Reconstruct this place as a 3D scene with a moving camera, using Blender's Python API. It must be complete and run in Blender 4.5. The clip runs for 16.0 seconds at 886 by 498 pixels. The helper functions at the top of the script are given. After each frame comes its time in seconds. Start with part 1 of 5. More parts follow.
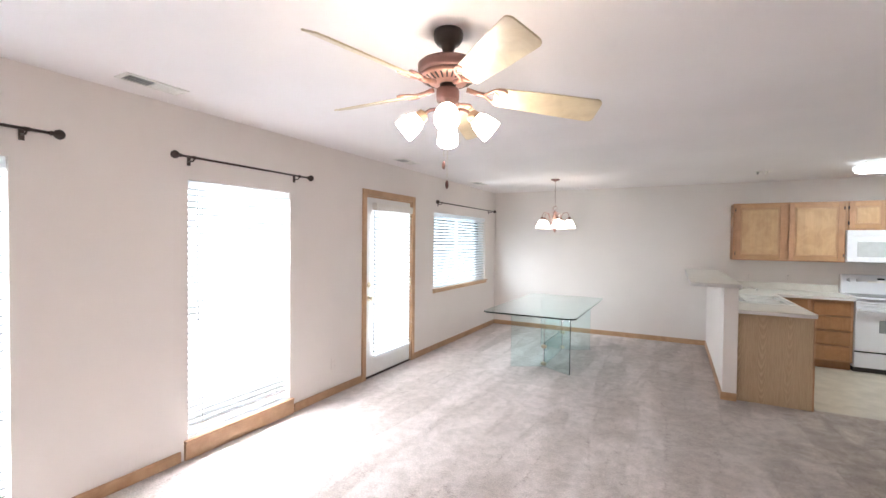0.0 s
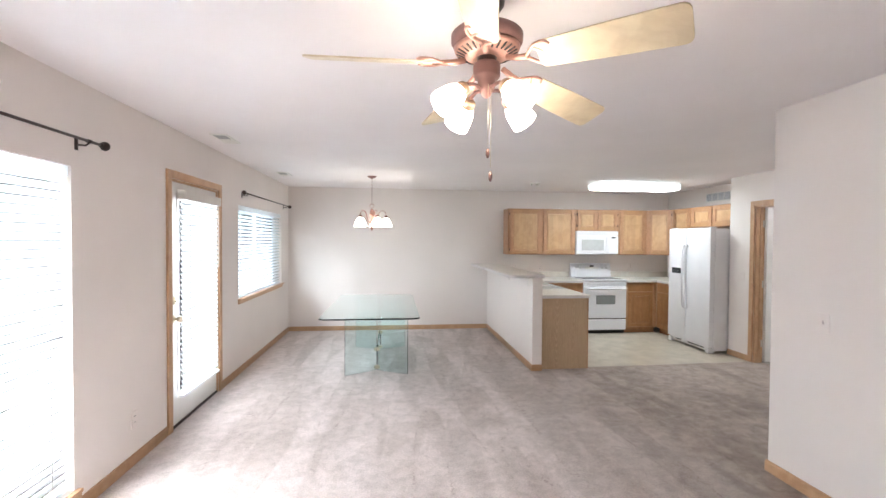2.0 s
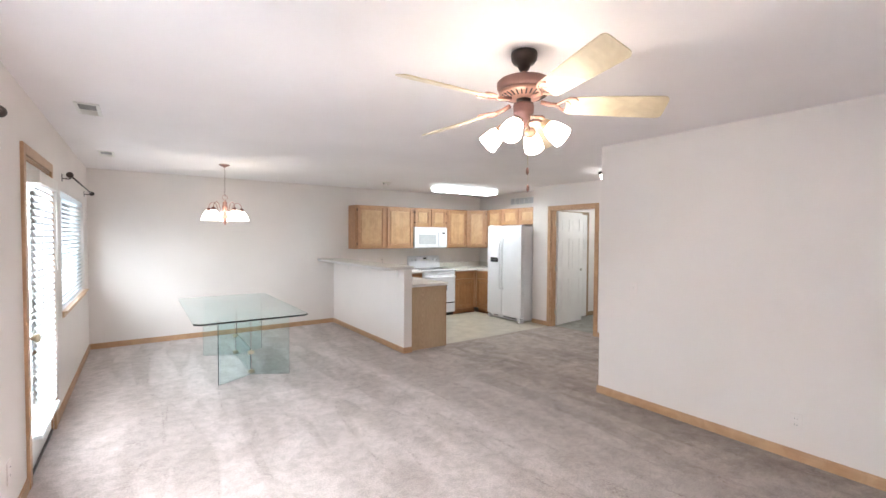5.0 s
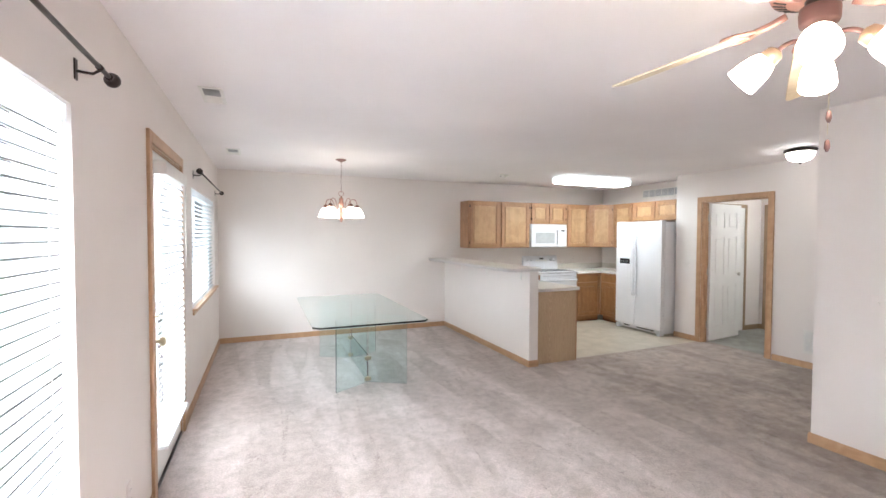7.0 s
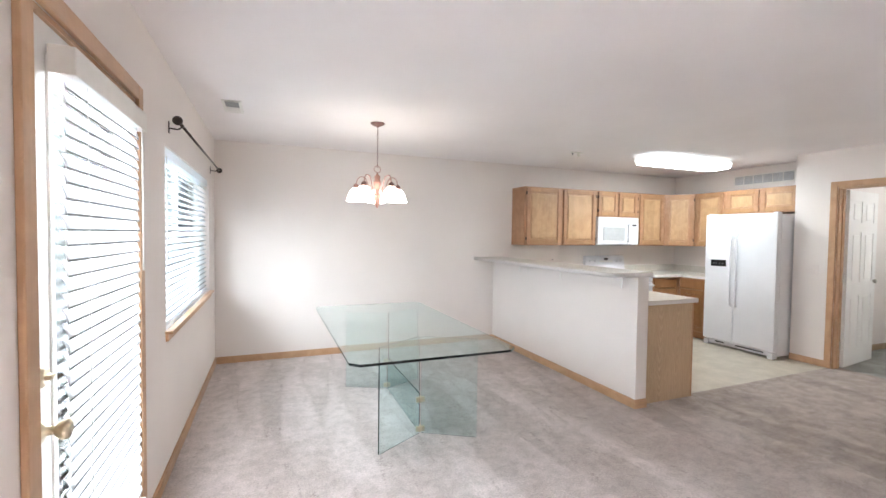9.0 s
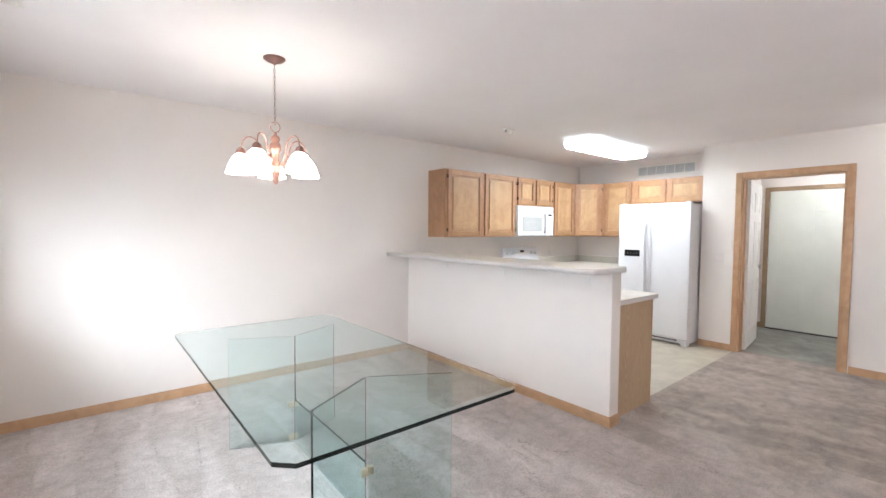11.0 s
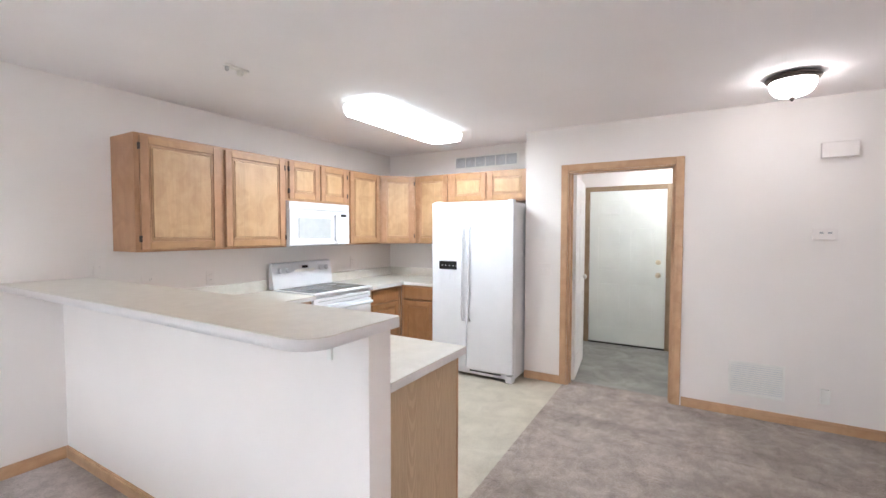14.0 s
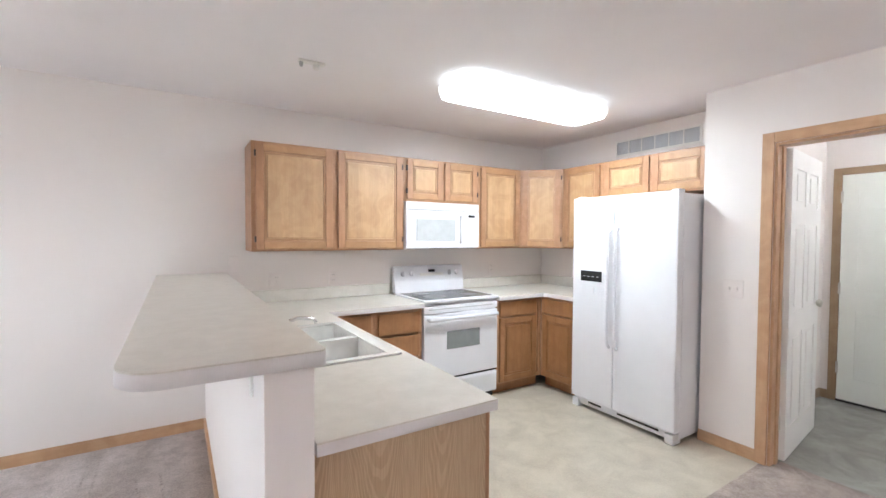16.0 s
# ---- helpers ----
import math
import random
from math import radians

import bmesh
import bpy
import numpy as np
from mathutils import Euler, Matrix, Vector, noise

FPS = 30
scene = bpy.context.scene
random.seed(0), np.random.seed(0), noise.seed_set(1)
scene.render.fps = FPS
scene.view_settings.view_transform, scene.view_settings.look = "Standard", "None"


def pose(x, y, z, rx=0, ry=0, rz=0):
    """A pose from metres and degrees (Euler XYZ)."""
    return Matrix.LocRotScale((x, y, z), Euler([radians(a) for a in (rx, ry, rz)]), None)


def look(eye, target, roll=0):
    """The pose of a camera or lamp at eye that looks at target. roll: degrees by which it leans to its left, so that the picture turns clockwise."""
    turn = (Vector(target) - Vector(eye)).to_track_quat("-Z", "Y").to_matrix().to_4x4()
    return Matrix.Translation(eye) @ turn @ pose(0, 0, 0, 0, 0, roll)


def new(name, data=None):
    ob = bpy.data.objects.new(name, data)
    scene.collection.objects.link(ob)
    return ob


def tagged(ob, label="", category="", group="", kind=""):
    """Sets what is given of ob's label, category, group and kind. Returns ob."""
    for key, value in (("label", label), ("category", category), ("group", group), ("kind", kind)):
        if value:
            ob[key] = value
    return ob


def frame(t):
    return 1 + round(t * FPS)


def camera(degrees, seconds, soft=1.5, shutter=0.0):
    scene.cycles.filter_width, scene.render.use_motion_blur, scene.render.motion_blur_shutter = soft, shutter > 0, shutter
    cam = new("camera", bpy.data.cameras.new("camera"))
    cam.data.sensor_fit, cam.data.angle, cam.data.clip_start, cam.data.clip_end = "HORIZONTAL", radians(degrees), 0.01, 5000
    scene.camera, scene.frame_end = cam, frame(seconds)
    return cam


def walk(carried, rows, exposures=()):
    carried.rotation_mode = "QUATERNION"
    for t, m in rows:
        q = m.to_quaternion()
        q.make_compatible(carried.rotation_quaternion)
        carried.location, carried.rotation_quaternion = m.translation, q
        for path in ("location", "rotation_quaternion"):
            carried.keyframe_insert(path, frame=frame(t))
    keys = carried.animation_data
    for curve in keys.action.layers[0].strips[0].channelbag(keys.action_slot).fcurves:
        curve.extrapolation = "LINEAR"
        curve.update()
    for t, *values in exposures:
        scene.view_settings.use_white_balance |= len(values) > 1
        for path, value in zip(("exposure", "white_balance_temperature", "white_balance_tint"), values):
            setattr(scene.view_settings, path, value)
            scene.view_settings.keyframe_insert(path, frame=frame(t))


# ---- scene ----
cam = camera(91.7, 16.0)
PATH = [
    (0, (0.183, -0.282, 1.555), (-0.764, 1.48, 1.515), 0.6),
    (0.5, (-0.05, -0.261, 1.56), (-0.708, 1.628, 1.515), 0.6),
    (1, (-0.331, -0.222, 1.567), (-0.693, 1.744, 1.521), 0.6),
    (1.5, (-0.688, -0.21, 1.573), (-0.752, 1.789, 1.525), 0.5),
    (2, (-1.017, -0.185, 1.562), (-0.793, 1.802, 1.521), 0.4),
    (2.5, (-1.303, -0.101, 1.576), (-0.812, 1.837, 1.53), 0.6),
    (3, (-1.59, -0.062, 1.579), (-0.842, 1.792, 1.529), 0.4),
    (3.5, (-1.843, -0.122, 1.564), (-0.891, 1.637, 1.516), 0.3),
    (3.7, (-1.944, -0.09, 1.585), (-0.927, 1.631, 1.528), 0.3),
    (5.8, (-2.237, -0.161, 1.542), (-1.077, 1.468, 1.487), 0.3),
    (6, (-2.229, -0.057, 1.553), (-1.115, 1.603, 1.493), 0.3),
    (6.5, (-2.195, 0.229, 1.551), (-1.254, 1.993, 1.49), 0.3),
    (7, (-2.207, 0.6, 1.523), (-1.439, 2.446, 1.463), 0.2),
    (7.5, (-2.233, 0.981, 1.518), (-1.552, 2.861, 1.454), 0.2),
    (8, (-2.207, 1.359, 1.482), (-1.536, 3.242, 1.418), 0.2),
    (8.2, (-2.197, 1.511, 1.478), (-1.524, 3.393, 1.412), 0.4),
    (10.3, (-2.293, 2.863, 1.403), (-1.264, 4.576, 1.325), 0.3),
    (10.5, (-2.291, 2.978, 1.408), (-1.2, 4.652, 1.323), 0.3),
    (11, (-2.22, 3.209, 1.418), (-0.957, 4.757, 1.326), 0.4),
    (11.5, (-2.065, 3.398, 1.373), (-0.625, 4.784, 1.297), 0.4),
    (12, (-1.827, 3.542, 1.424), (-0.253, 4.773, 1.339), 0.2),
    (12.5, (-1.536, 3.694, 1.438), (0.146, 4.774, 1.356), 0.3),
    (13, (-1.213, 3.797, 1.432), (0.513, 4.803, 1.355), 0.2),
    (13.5, (-0.839, 3.838, 1.47), (0.888, 4.844, 1.386), 0.2),
    (14, (-0.495, 3.843, 1.464), (1.226, 4.858, 1.384), 0.1),
    (14.5, (-0.199, 3.846, 1.46), (1.462, 4.956, 1.382), 0.1),
    (15, (0.087, 3.785, 1.443), (1.577, 5.117, 1.37), 0.1),
    (15.5, (0.288, 3.746, 1.416), (1.573, 5.278, 1.36), 0.3),
    (16, (0.453, 3.703, 1.444), (1.509, 5.4, 1.383), 0.3),
]
walk(cam, [(t, look(eye, target, roll)) for t, eye, target, roll in PATH],
     exposures=((0, 1.23, 6500, 10), (3.5, 1.31, 6500, 10), (6, 1.33, 6500, 10), (8, 1.38, 6500, 10), (10.5, 1.49, 6480, 11), (12.5, 1.60, 6350, 11), (14, 1.59, 6300, 12), (16, 1.58, 6300, 12)))

# ---- light ----
def daylight():
    w = bpy.data.worlds.new("world")
    scene.world = w
    w.use_nodes = True
    nt = w.node_tree
    sky = nt.nodes.new("ShaderNodeTexSky")
    sky.sky_type = "NISHITA"
    sky.sun_disc = False
    sky.sun_elevation = radians(42)
    sky.sun_rotation = radians(80)
    bg = nt.nodes["Background"]
    bg.inputs["Strength"].default_value = 0.12
    nt.links.new(sky.outputs[0], bg.inputs["Color"])
    d = bpy.data.lights.new("sun", "SUN")
    d.energy, d.angle, d.color = 3.0, radians(0.5), (1.0, 0.95, 0.88)
    s = new("sun", d)
    s.matrix_world = look((40, 7, 36), (0, 0, 0))


def window_lamp(name, y0, y1, z0, z1, watts, x=-2.954, tint=(0.935, 0.955, 1.0)):
    d = bpy.data.lights.new(name, "AREA")
    d.shape, d.size, d.size_y, d.energy, d.color = "RECTANGLE", z1 - z0, y1 - y0, watts, tint
    ob = new(name, d)
    ob.matrix_world = look((x, (y0 + y1) / 2, (z0 + z1) / 2), (0, (y0 + y1) / 2, (z0 + z1) / 2)) @ pose(0, 0, 0, 0, 0, 90)


daylight()
WATT = 112
window_lamp("daylight_near", -0.305, 0.595, 0.40, 1.965, 1.3 * WATT)
window_lamp("daylight_tall", 1.505, 2.425, 0.40, 1.965, 1.2 * WATT)
window_lamp("daylight_door", 3.625, 4.305, 0.26, 1.93, 0.38 * WATT, -2.885)
window_lamp("daylight_dining", 5.005, 6.50, 0.95, 1.955, 0.35 * WATT, tint=(0.82, 0.92, 1.0))


# ---- materials ----
def nodes_of(name, rough=0.5, metal=0.0, color=(0.8, 0.8, 0.8)):
    m = bpy.data.materials.new(name)
    m.use_nodes = True
    nt = m.node_tree
    b = nt.nodes["Principled BSDF"]
    b.inputs["Roughness"].default_value = rough
    b.inputs["Metallic"].default_value = metal
    b.inputs["Base Color"].default_value = (*color, 1)
    return m, nt, b


def coords(nt, scale=(1, 1, 1), rot=(0, 0, 0), geo=False):
    if geo:
        c = nt.nodes.new("ShaderNodeNewGeometry").outputs["Position"]
    else:
        c = nt.nodes.new("ShaderNodeTexCoord").outputs["Object"]
    mp = nt.nodes.new("ShaderNodeMapping")
    mp.inputs["Scale"].default_value = scale
    mp.inputs["Rotation"].default_value = rot
    nt.links.new(c, mp.inputs["Vector"])
    return mp.outputs["Vector"]


def noisy(nt, vec, scale, detail=4.0, rough=0.5, distort=0.0):
    n = nt.nodes.new("ShaderNodeTexNoise")
    n.inputs["Scale"].default_value = scale
    n.inputs["Detail"].default_value = detail
    n.inputs["Roughness"].default_value = rough
    n.inputs["Distortion"].default_value = distort
    nt.links.new(vec, n.inputs["Vector"])
    return n.outputs["Fac"]


def ramp(nt, fac, stops):
    r = nt.nodes.new("ShaderNodeValToRGB")
    els = r.color_ramp.elements
    while len(els) < len(stops):
        els.new(0.5)
    for e, (p, c) in zip(els, stops):
        e.position = p
        e.color = (*c, 1)
    nt.links.new(fac, r.inputs["Fac"])
    return r.outputs["Color"]


def mixed(nt, a, b, fac, mode="MIX"):
    m = nt.nodes.new("ShaderNodeMix")
    m.data_type, m.blend_type = "RGBA", mode
    for v, i in ((fac, 0), (a, 6), (b, 7)):
        if isinstance(v, (int, float)):
            m.inputs[i].default_value = v
        elif isinstance(v, tuple):
            m.inputs[i].default_value = (*v, 1)
        else:
            nt.links.new(v, m.inputs[i])
    return m.outputs[2]


def bump(nt, b, height, strength, distance=0.002):
    n = nt.nodes.new("ShaderNodeBump")
    n.inputs["Strength"].default_value = strength
    n.inputs["Distance"].default_value = distance
    nt.links.new(height, n.inputs["Height"])
    nt.links.new(n.outputs["Normal"], b.inputs["Normal"])


def paint(name, color, rough=0.6, grain=0.12, scale=220.0, var=0.035):
    m, nt, b = nodes_of(name, rough)
    v = coords(nt, geo=True)
    big = noisy(nt, v, 0.9, 3)
    lo = tuple(c * (1 - var) for c in color)
    hi = tuple(min(1, c * (1 + var)) for c in color)
    nt.links.new(ramp(nt, big, [(0.3, lo), (0.7, hi)]), b.inputs["Base Color"])
    bump(nt, b, noisy(nt, v, scale, 3), grain, 0.002)
    return m


def wood(name, light, dark, axis="z", rough=0.4, scale=1.0):
    m, nt, b = nodes_of(name, rough)
    s = {"x": (2.2, 34, 34), "y": (34, 2.2, 34), "z": (34, 34, 2.2)}[axis]
    info = nt.nodes.new("ShaderNodeObjectInfo")
    geo = nt.nodes.new("ShaderNodeNewGeometry")
    mul = nt.nodes.new("ShaderNodeMath")
    mul.operation = "MULTIPLY"
    mul.inputs[1].default_value = 7.0
    nt.links.new(info.outputs["Random"], mul.inputs[0])
    add = nt.nodes.new("ShaderNodeVectorMath")
    add.operation = "ADD"
    nt.links.new(geo.outputs["Position"], add.inputs[0])
    nt.links.new(mul.outputs[0], add.inputs[1])
    mp = nt.nodes.new("ShaderNodeMapping")
    mp.inputs["Scale"].default_value = tuple(c * scale for c in s)
    nt.links.new(add.outputs[0], mp.inputs["Vector"])
    v = mp.outputs["Vector"]
    grain = noisy(nt, v, 3.0, 6, 0.6, 0.3)
    broad = noisy(nt, v, 0.22, 3, 0.5, 1.6)
    mid = tuple((p + q) / 2 for p, q in zip(light, dark))
    c1 = ramp(nt, grain, [(0.36, mid), (0.6, light)])
    c2 = ramp(nt, broad, [(0.35, tuple(c * 0.84 for c in light)), (0.65, tuple(min(1, c * 1.1) for c in light))])
    blot = noisy(nt, add.outputs[0], 7.0, 3, 0.55, 1.0)
    c3 = mixed(nt, c1, c2, 0.5)
    c3 = mixed(nt, c3, ramp(nt, blot, [(0.38, (0.80, 0.74, 0.68)), (0.60, (1.0, 1.0, 1.0))]), 0.6, "MULTIPLY")
    nt.links.new(c3, b.inputs["Base Color"])
    bump(nt, b, grain, 0.12, 0.001)
    return m


def cathedral(name, light, dark):
    """Plain-sawn oak veneer: arched grain lines in leaves side by side."""
    m, nt, b = nodes_of(name, 0.45)
    sep = nt.nodes.new("ShaderNodeSeparateXYZ")
    nt.links.new(nt.nodes.new("ShaderNodeNewGeometry").outputs["Position"], sep.inputs[0])

    def op(kind, x, y=0.0):
        n = nt.nodes.new("ShaderNodeMath")
        n.operation = kind
        for v, k in ((x, 0), (y, 1)):
            if isinstance(v, float):
                n.inputs[k].default_value = v
            else:
                nt.links.new(v, n.inputs[k])
        return n.outputs[0]

    warp = noisy(nt, coords(nt, (5, 5, 1.6), geo=True), 1.0, 3, 0.5)
    u = op("PINGPONG", op("ADD", sep.outputs[0], op("MULTIPLY", warp, 0.09)), 0.10)
    f = op("SUBTRACT", op("MULTIPLY", sep.outputs[2], 0.75), op("MULTIPLY", op("MULTIPLY", u, u), 75.0))
    f = op("ADD", f, op("MULTIPLY", warp, 0.35))
    lines = op("SINE", op("MULTIPLY", f, 105.0))
    fine = noisy(nt, coords(nt, (70, 70, 3), geo=True), 3.0, 5)
    c = ramp(nt, op("MULTIPLY_ADD", lines, 0.5), [(0.0, light), (0.30, light), (0.5, dark)])
    broad = noisy(nt, coords(nt, (3, 3, 1), geo=True), 1.0, 3)
    c = mixed(nt, light, c, ramp(nt, broad, [(0.3, (0.35, 0.35, 0.35)), (0.7, (0.9, 0.9, 0.9))]))
    nt.links.new(mixed(nt, c, ramp(nt, fine, [(0.35, dark), (0.6, light)]), 0.35), b.inputs["Base Color"])
    bump(nt, b, fine, 0.1, 0.001)
    return m


def carpet_mat(name="carpet_pile", green=False):
    m, nt, b = nodes_of(name, 0.95)
    b.inputs["Sheen Weight"].default_value = 0.15
    v = coords(nt, geo=True)
    patches = noisy(nt, v, 0.7, 3, 0.55, 0.8)
    fans = noisy(nt, coords(nt, (3.8, 0.5, 1), (0, 0, 0.12), geo=True), 0.9, 2, 0.4, 0.35)
    strokes = noisy(nt, coords(nt, (2.9, 0.42, 1), (0, 0, -0.14), geo=True), 0.9, 2, 0.4, 0.35)
    tufts = noisy(nt, v, 95, 3, 0.7)
    clumps = noisy(nt, v, 12, 5, 0.78, 0.4)
    blots = noisy(nt, v, 4.2, 4, 0.6, 0.6)
    lo, hi = (0.56, 0.485, 0.455), (0.86, 0.765, 0.745)
    a = ramp(nt, fans, [(0.45, lo), (0.54, hi)])
    c = ramp(nt, strokes, [(0.45, lo), (0.54, hi)])
    which = ramp(nt, patches, [(0.44, (0, 0, 0)), (0.56, (1, 1, 1))])
    mix = mixed(nt, a, c, which)
    mix = mixed(nt, mix, ramp(nt, patches, [(0.38, lo), (0.62, hi)]), 0.35)
    mix = mixed(nt, mix, ramp(nt, blots, [(0.38, lo), (0.62, hi)]), 0.28)
    mix = mixed(nt, mix, ramp(nt, tufts, [(0.38, (0.50, 0.49, 0.48)), (0.62, (1.0, 1.0, 1.0))]), 0.5, "MULTIPLY")
    mix = mixed(nt, mix, ramp(nt, clumps, [(0.38, (0.67, 0.66, 0.645)), (0.58, (1.0, 1.0, 1.0))]), 0.6, "MULTIPLY")
    edge = ramp(nt, fans, [(0.455, (0, 0, 0)), (0.475, (1, 1, 1)), (0.50, (0, 0, 0))])
    speck = ramp(nt, noisy(nt, v, 45, 4, 0.75), [(0.46, (0, 0, 0)), (0.56, (1, 1, 1))])
    here = ramp(nt, blots, [(0.46, (0, 0, 0)), (0.56, (1, 1, 1))])
    dents = mixed(nt, mixed(nt, edge, speck, 1.0, "MULTIPLY"), here, 1.0, "MULTIPLY")
    mix = mixed(nt, mix, mixed(nt, mix, (0.62, 0.58, 0.56), 1.0, "MULTIPLY"), dents)
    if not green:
        # Tone darkens with x, away from the windows: room shade put into the colour
        shade_map = nt.nodes.new("ShaderNodeMapping")
        shade_map.inputs["Location"].default_value = (0.1, 0, 0)
        shade_map.inputs["Scale"].default_value = (0.36, 0.10, 0)
        nt.links.new(nt.nodes.new("ShaderNodeNewGeometry").outputs["Position"], shade_map.inputs["Vector"])
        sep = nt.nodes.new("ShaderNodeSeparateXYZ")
        nt.links.new(shade_map.outputs["Vector"], sep.inputs[0])
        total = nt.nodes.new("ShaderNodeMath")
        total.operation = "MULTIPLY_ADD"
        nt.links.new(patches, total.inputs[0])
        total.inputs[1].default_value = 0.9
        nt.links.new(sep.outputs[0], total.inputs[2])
        far_shade = ramp(nt, total.outputs[0], [(0.55, (0, 0, 0)), (1.1, (1, 1, 1))])
        mottled_shade = ramp(nt, noisy(nt, v, 7.0, 5, 0.7, 0.3), [(0.34, (0.48, 0.445, 0.405)), (0.66, (0.74, 0.695, 0.645))])
        mix = mixed(nt, mix, mixed(nt, mix, mottled_shade, 1.0, "MULTIPLY"), far_shade)
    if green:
        # Grey-green light of the hall painted into its carpet colour, with a mottle
        hall_tint = ramp(nt, noisy(nt, v, 3.0, 5, 0.7, 0.8), [(0.36, (0.20, 0.205, 0.18)), (0.50, (0.29, 0.295, 0.265)), (0.66, (0.40, 0.405, 0.37))])
        mix = mixed(nt, hall_tint, mixed(nt, mix, (0.52, 0.55, 0.50), 1.0, "MULTIPLY"), 0.3)
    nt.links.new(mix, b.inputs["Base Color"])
    addn = nt.nodes.new("ShaderNodeMath")
    addn.operation = "ADD"
    nt.links.new(tufts, addn.inputs[0])
    nt.links.new(clumps, addn.inputs[1])
    bump(nt, b, addn.outputs[0], 0.9, 0.012)
    return m


def mottled(name, a, c, rough=0.35, scale=9.0, fine=90.0, bumpy=0.03):
    m, nt, b = nodes_of(name, rough)
    v = coords(nt, geo=True)
    n1 = noisy(nt, v, scale, 5, 0.6, 0.4)
    n2 = noisy(nt, v, fine, 3, 0.6)
    mix = mixed(nt, ramp(nt, n1, [(0.35, a), (0.65, c)]), ramp(nt, n2, [(0.3, a), (0.7, c)]), 0.35)
    nt.links.new(mix, b.inputs["Base Color"])
    bump(nt, b, n2, bumpy, 0.001)
    return m


def plain(name, color, rough=0.4, metal=0.0, var=0.06, scale=14.0, bumpy=0.0):
    m, nt, b = nodes_of(name, rough, metal)
    n = noisy(nt, coords(nt, geo=True), scale, 4)
    nt.links.new(ramp(nt, n, [(0.3, tuple(c * (1 - var) for c in color)), (0.7, tuple(min(1, c * (1 + var)) for c in color))]), b.inputs["Base Color"])
    if bumpy:
        bump(nt, b, noisy(nt, coords(nt, geo=True), 400, 2), bumpy, 0.0006)
    return m


def glowing(name, color, strength):
    m, nt, b = nodes_of(name, 0.35, 0.0, (0.9, 0.88, 0.84))
    b.inputs["Emission Color"].default_value = (*color, 1)
    b.inputs["Emission Strength"].default_value = strength
    return m


def glass(name, color, rough=0.0):
    m, nt, b = nodes_of(name, rough, 0.0, color)
    b.inputs["Transmission Weight"].default_value = 1.0
    b.inputs["IOR"].default_value = 1.5
    return m


def pane_glass(name, tint):
    """Sheet glass as a thin film: clear with a sharp reflection."""
    m = bpy.data.materials.new(name)
    m.use_nodes = True
    nt = m.node_tree
    nt.nodes.clear()
    out = nt.nodes.new("ShaderNodeOutputMaterial")
    t = nt.nodes.new("ShaderNodeBsdfTransparent")
    t.inputs[0].default_value = (*tint, 1)
    g = nt.nodes.new("ShaderNodeBsdfGlossy")
    g.inputs["Roughness"].default_value = 0.01
    f = nt.nodes.new("ShaderNodeFresnel")
    f.inputs["IOR"].default_value = 1.45
    mx = nt.nodes.new("ShaderNodeMixShader")
    nt.links.new(f.outputs[0], mx.inputs[0])
    nt.links.new(t.outputs[0], mx.inputs[1])
    nt.links.new(g.outputs[0], mx.inputs[2])
    nt.links.new(mx.outputs[0], out.inputs[0])
    return m


def slat_mat():
    m = bpy.data.materials.new("blind_slat_white")
    m.use_nodes = True
    nt = m.node_tree
    b = nt.nodes["Principled BSDF"]
    b.inputs["Base Color"].default_value = (0.86, 0.88, 0.9, 1)
    b.inputs["Roughness"].default_value = 0.45
    tr = nt.nodes.new("ShaderNodeBsdfTranslucent")
    tr.inputs[0].default_value = (0.86, 0.9, 0.93, 1)
    mx = nt.nodes.new("ShaderNodeMixShader")
    mx.inputs[0].default_value = 0.3
    nt.links.new(b.outputs[0], mx.inputs[1])
    nt.links.new(tr.outputs[0], mx.inputs[2])
    nt.links.new(mx.outputs[0], nt.nodes["Material Output"].inputs[0])
    return m


M_WALL = paint("wall_paint_warm_white", (0.81, 0.757, 0.725), 0.65, 0.10)
M_CEIL = paint("ceiling_paint", (0.885, 0.845, 0.845), 0.8, 0.25, 160)
M_TRIM = wood("oak_trim", (0.58, 0.36, 0.21), (0.45, 0.26, 0.14), "z")
M_TRIMH = wood("oak_trim_lengthwise", (0.58, 0.36, 0.21), (0.45, 0.26, 0.14), "y")
M_TRIMX = wood("oak_trim_crosswise", (0.58, 0.36, 0.21), (0.45, 0.26, 0.14), "x")
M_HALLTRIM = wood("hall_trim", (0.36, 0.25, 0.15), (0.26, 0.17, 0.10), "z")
M_OAK = wood("oak_cabinet_frame", (0.47, 0.262, 0.145), (0.36, 0.185, 0.10), "z")
M_OAKP = wood("oak_cabinet_door", (0.60, 0.385, 0.215), (0.43, 0.25, 0.12), "z", 0.4, 0.7)
M_OAKPX = wood("oak_door_rail", (0.50, 0.29, 0.145), (0.38, 0.20, 0.095), "x")
# Base cabinet oak, coloured darker and redder than the wall cabinet oak
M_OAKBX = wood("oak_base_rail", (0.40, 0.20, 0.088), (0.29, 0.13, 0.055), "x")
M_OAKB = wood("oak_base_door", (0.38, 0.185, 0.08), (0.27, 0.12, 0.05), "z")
M_OAKEND = cathedral("oak_end_panel", (0.56, 0.40, 0.255), (0.36, 0.24, 0.14))
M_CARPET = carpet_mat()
M_VINYL = mottled("kitchen_vinyl", (0.38, 0.335, 0.265), (0.56, 0.505, 0.415), 0.3, 5.0)
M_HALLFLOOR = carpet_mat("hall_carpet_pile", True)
M_LAM = mottled("laminate_counter", (0.60, 0.56, 0.50), (0.69, 0.65, 0.59), 0.32, 14.0, 160.0)
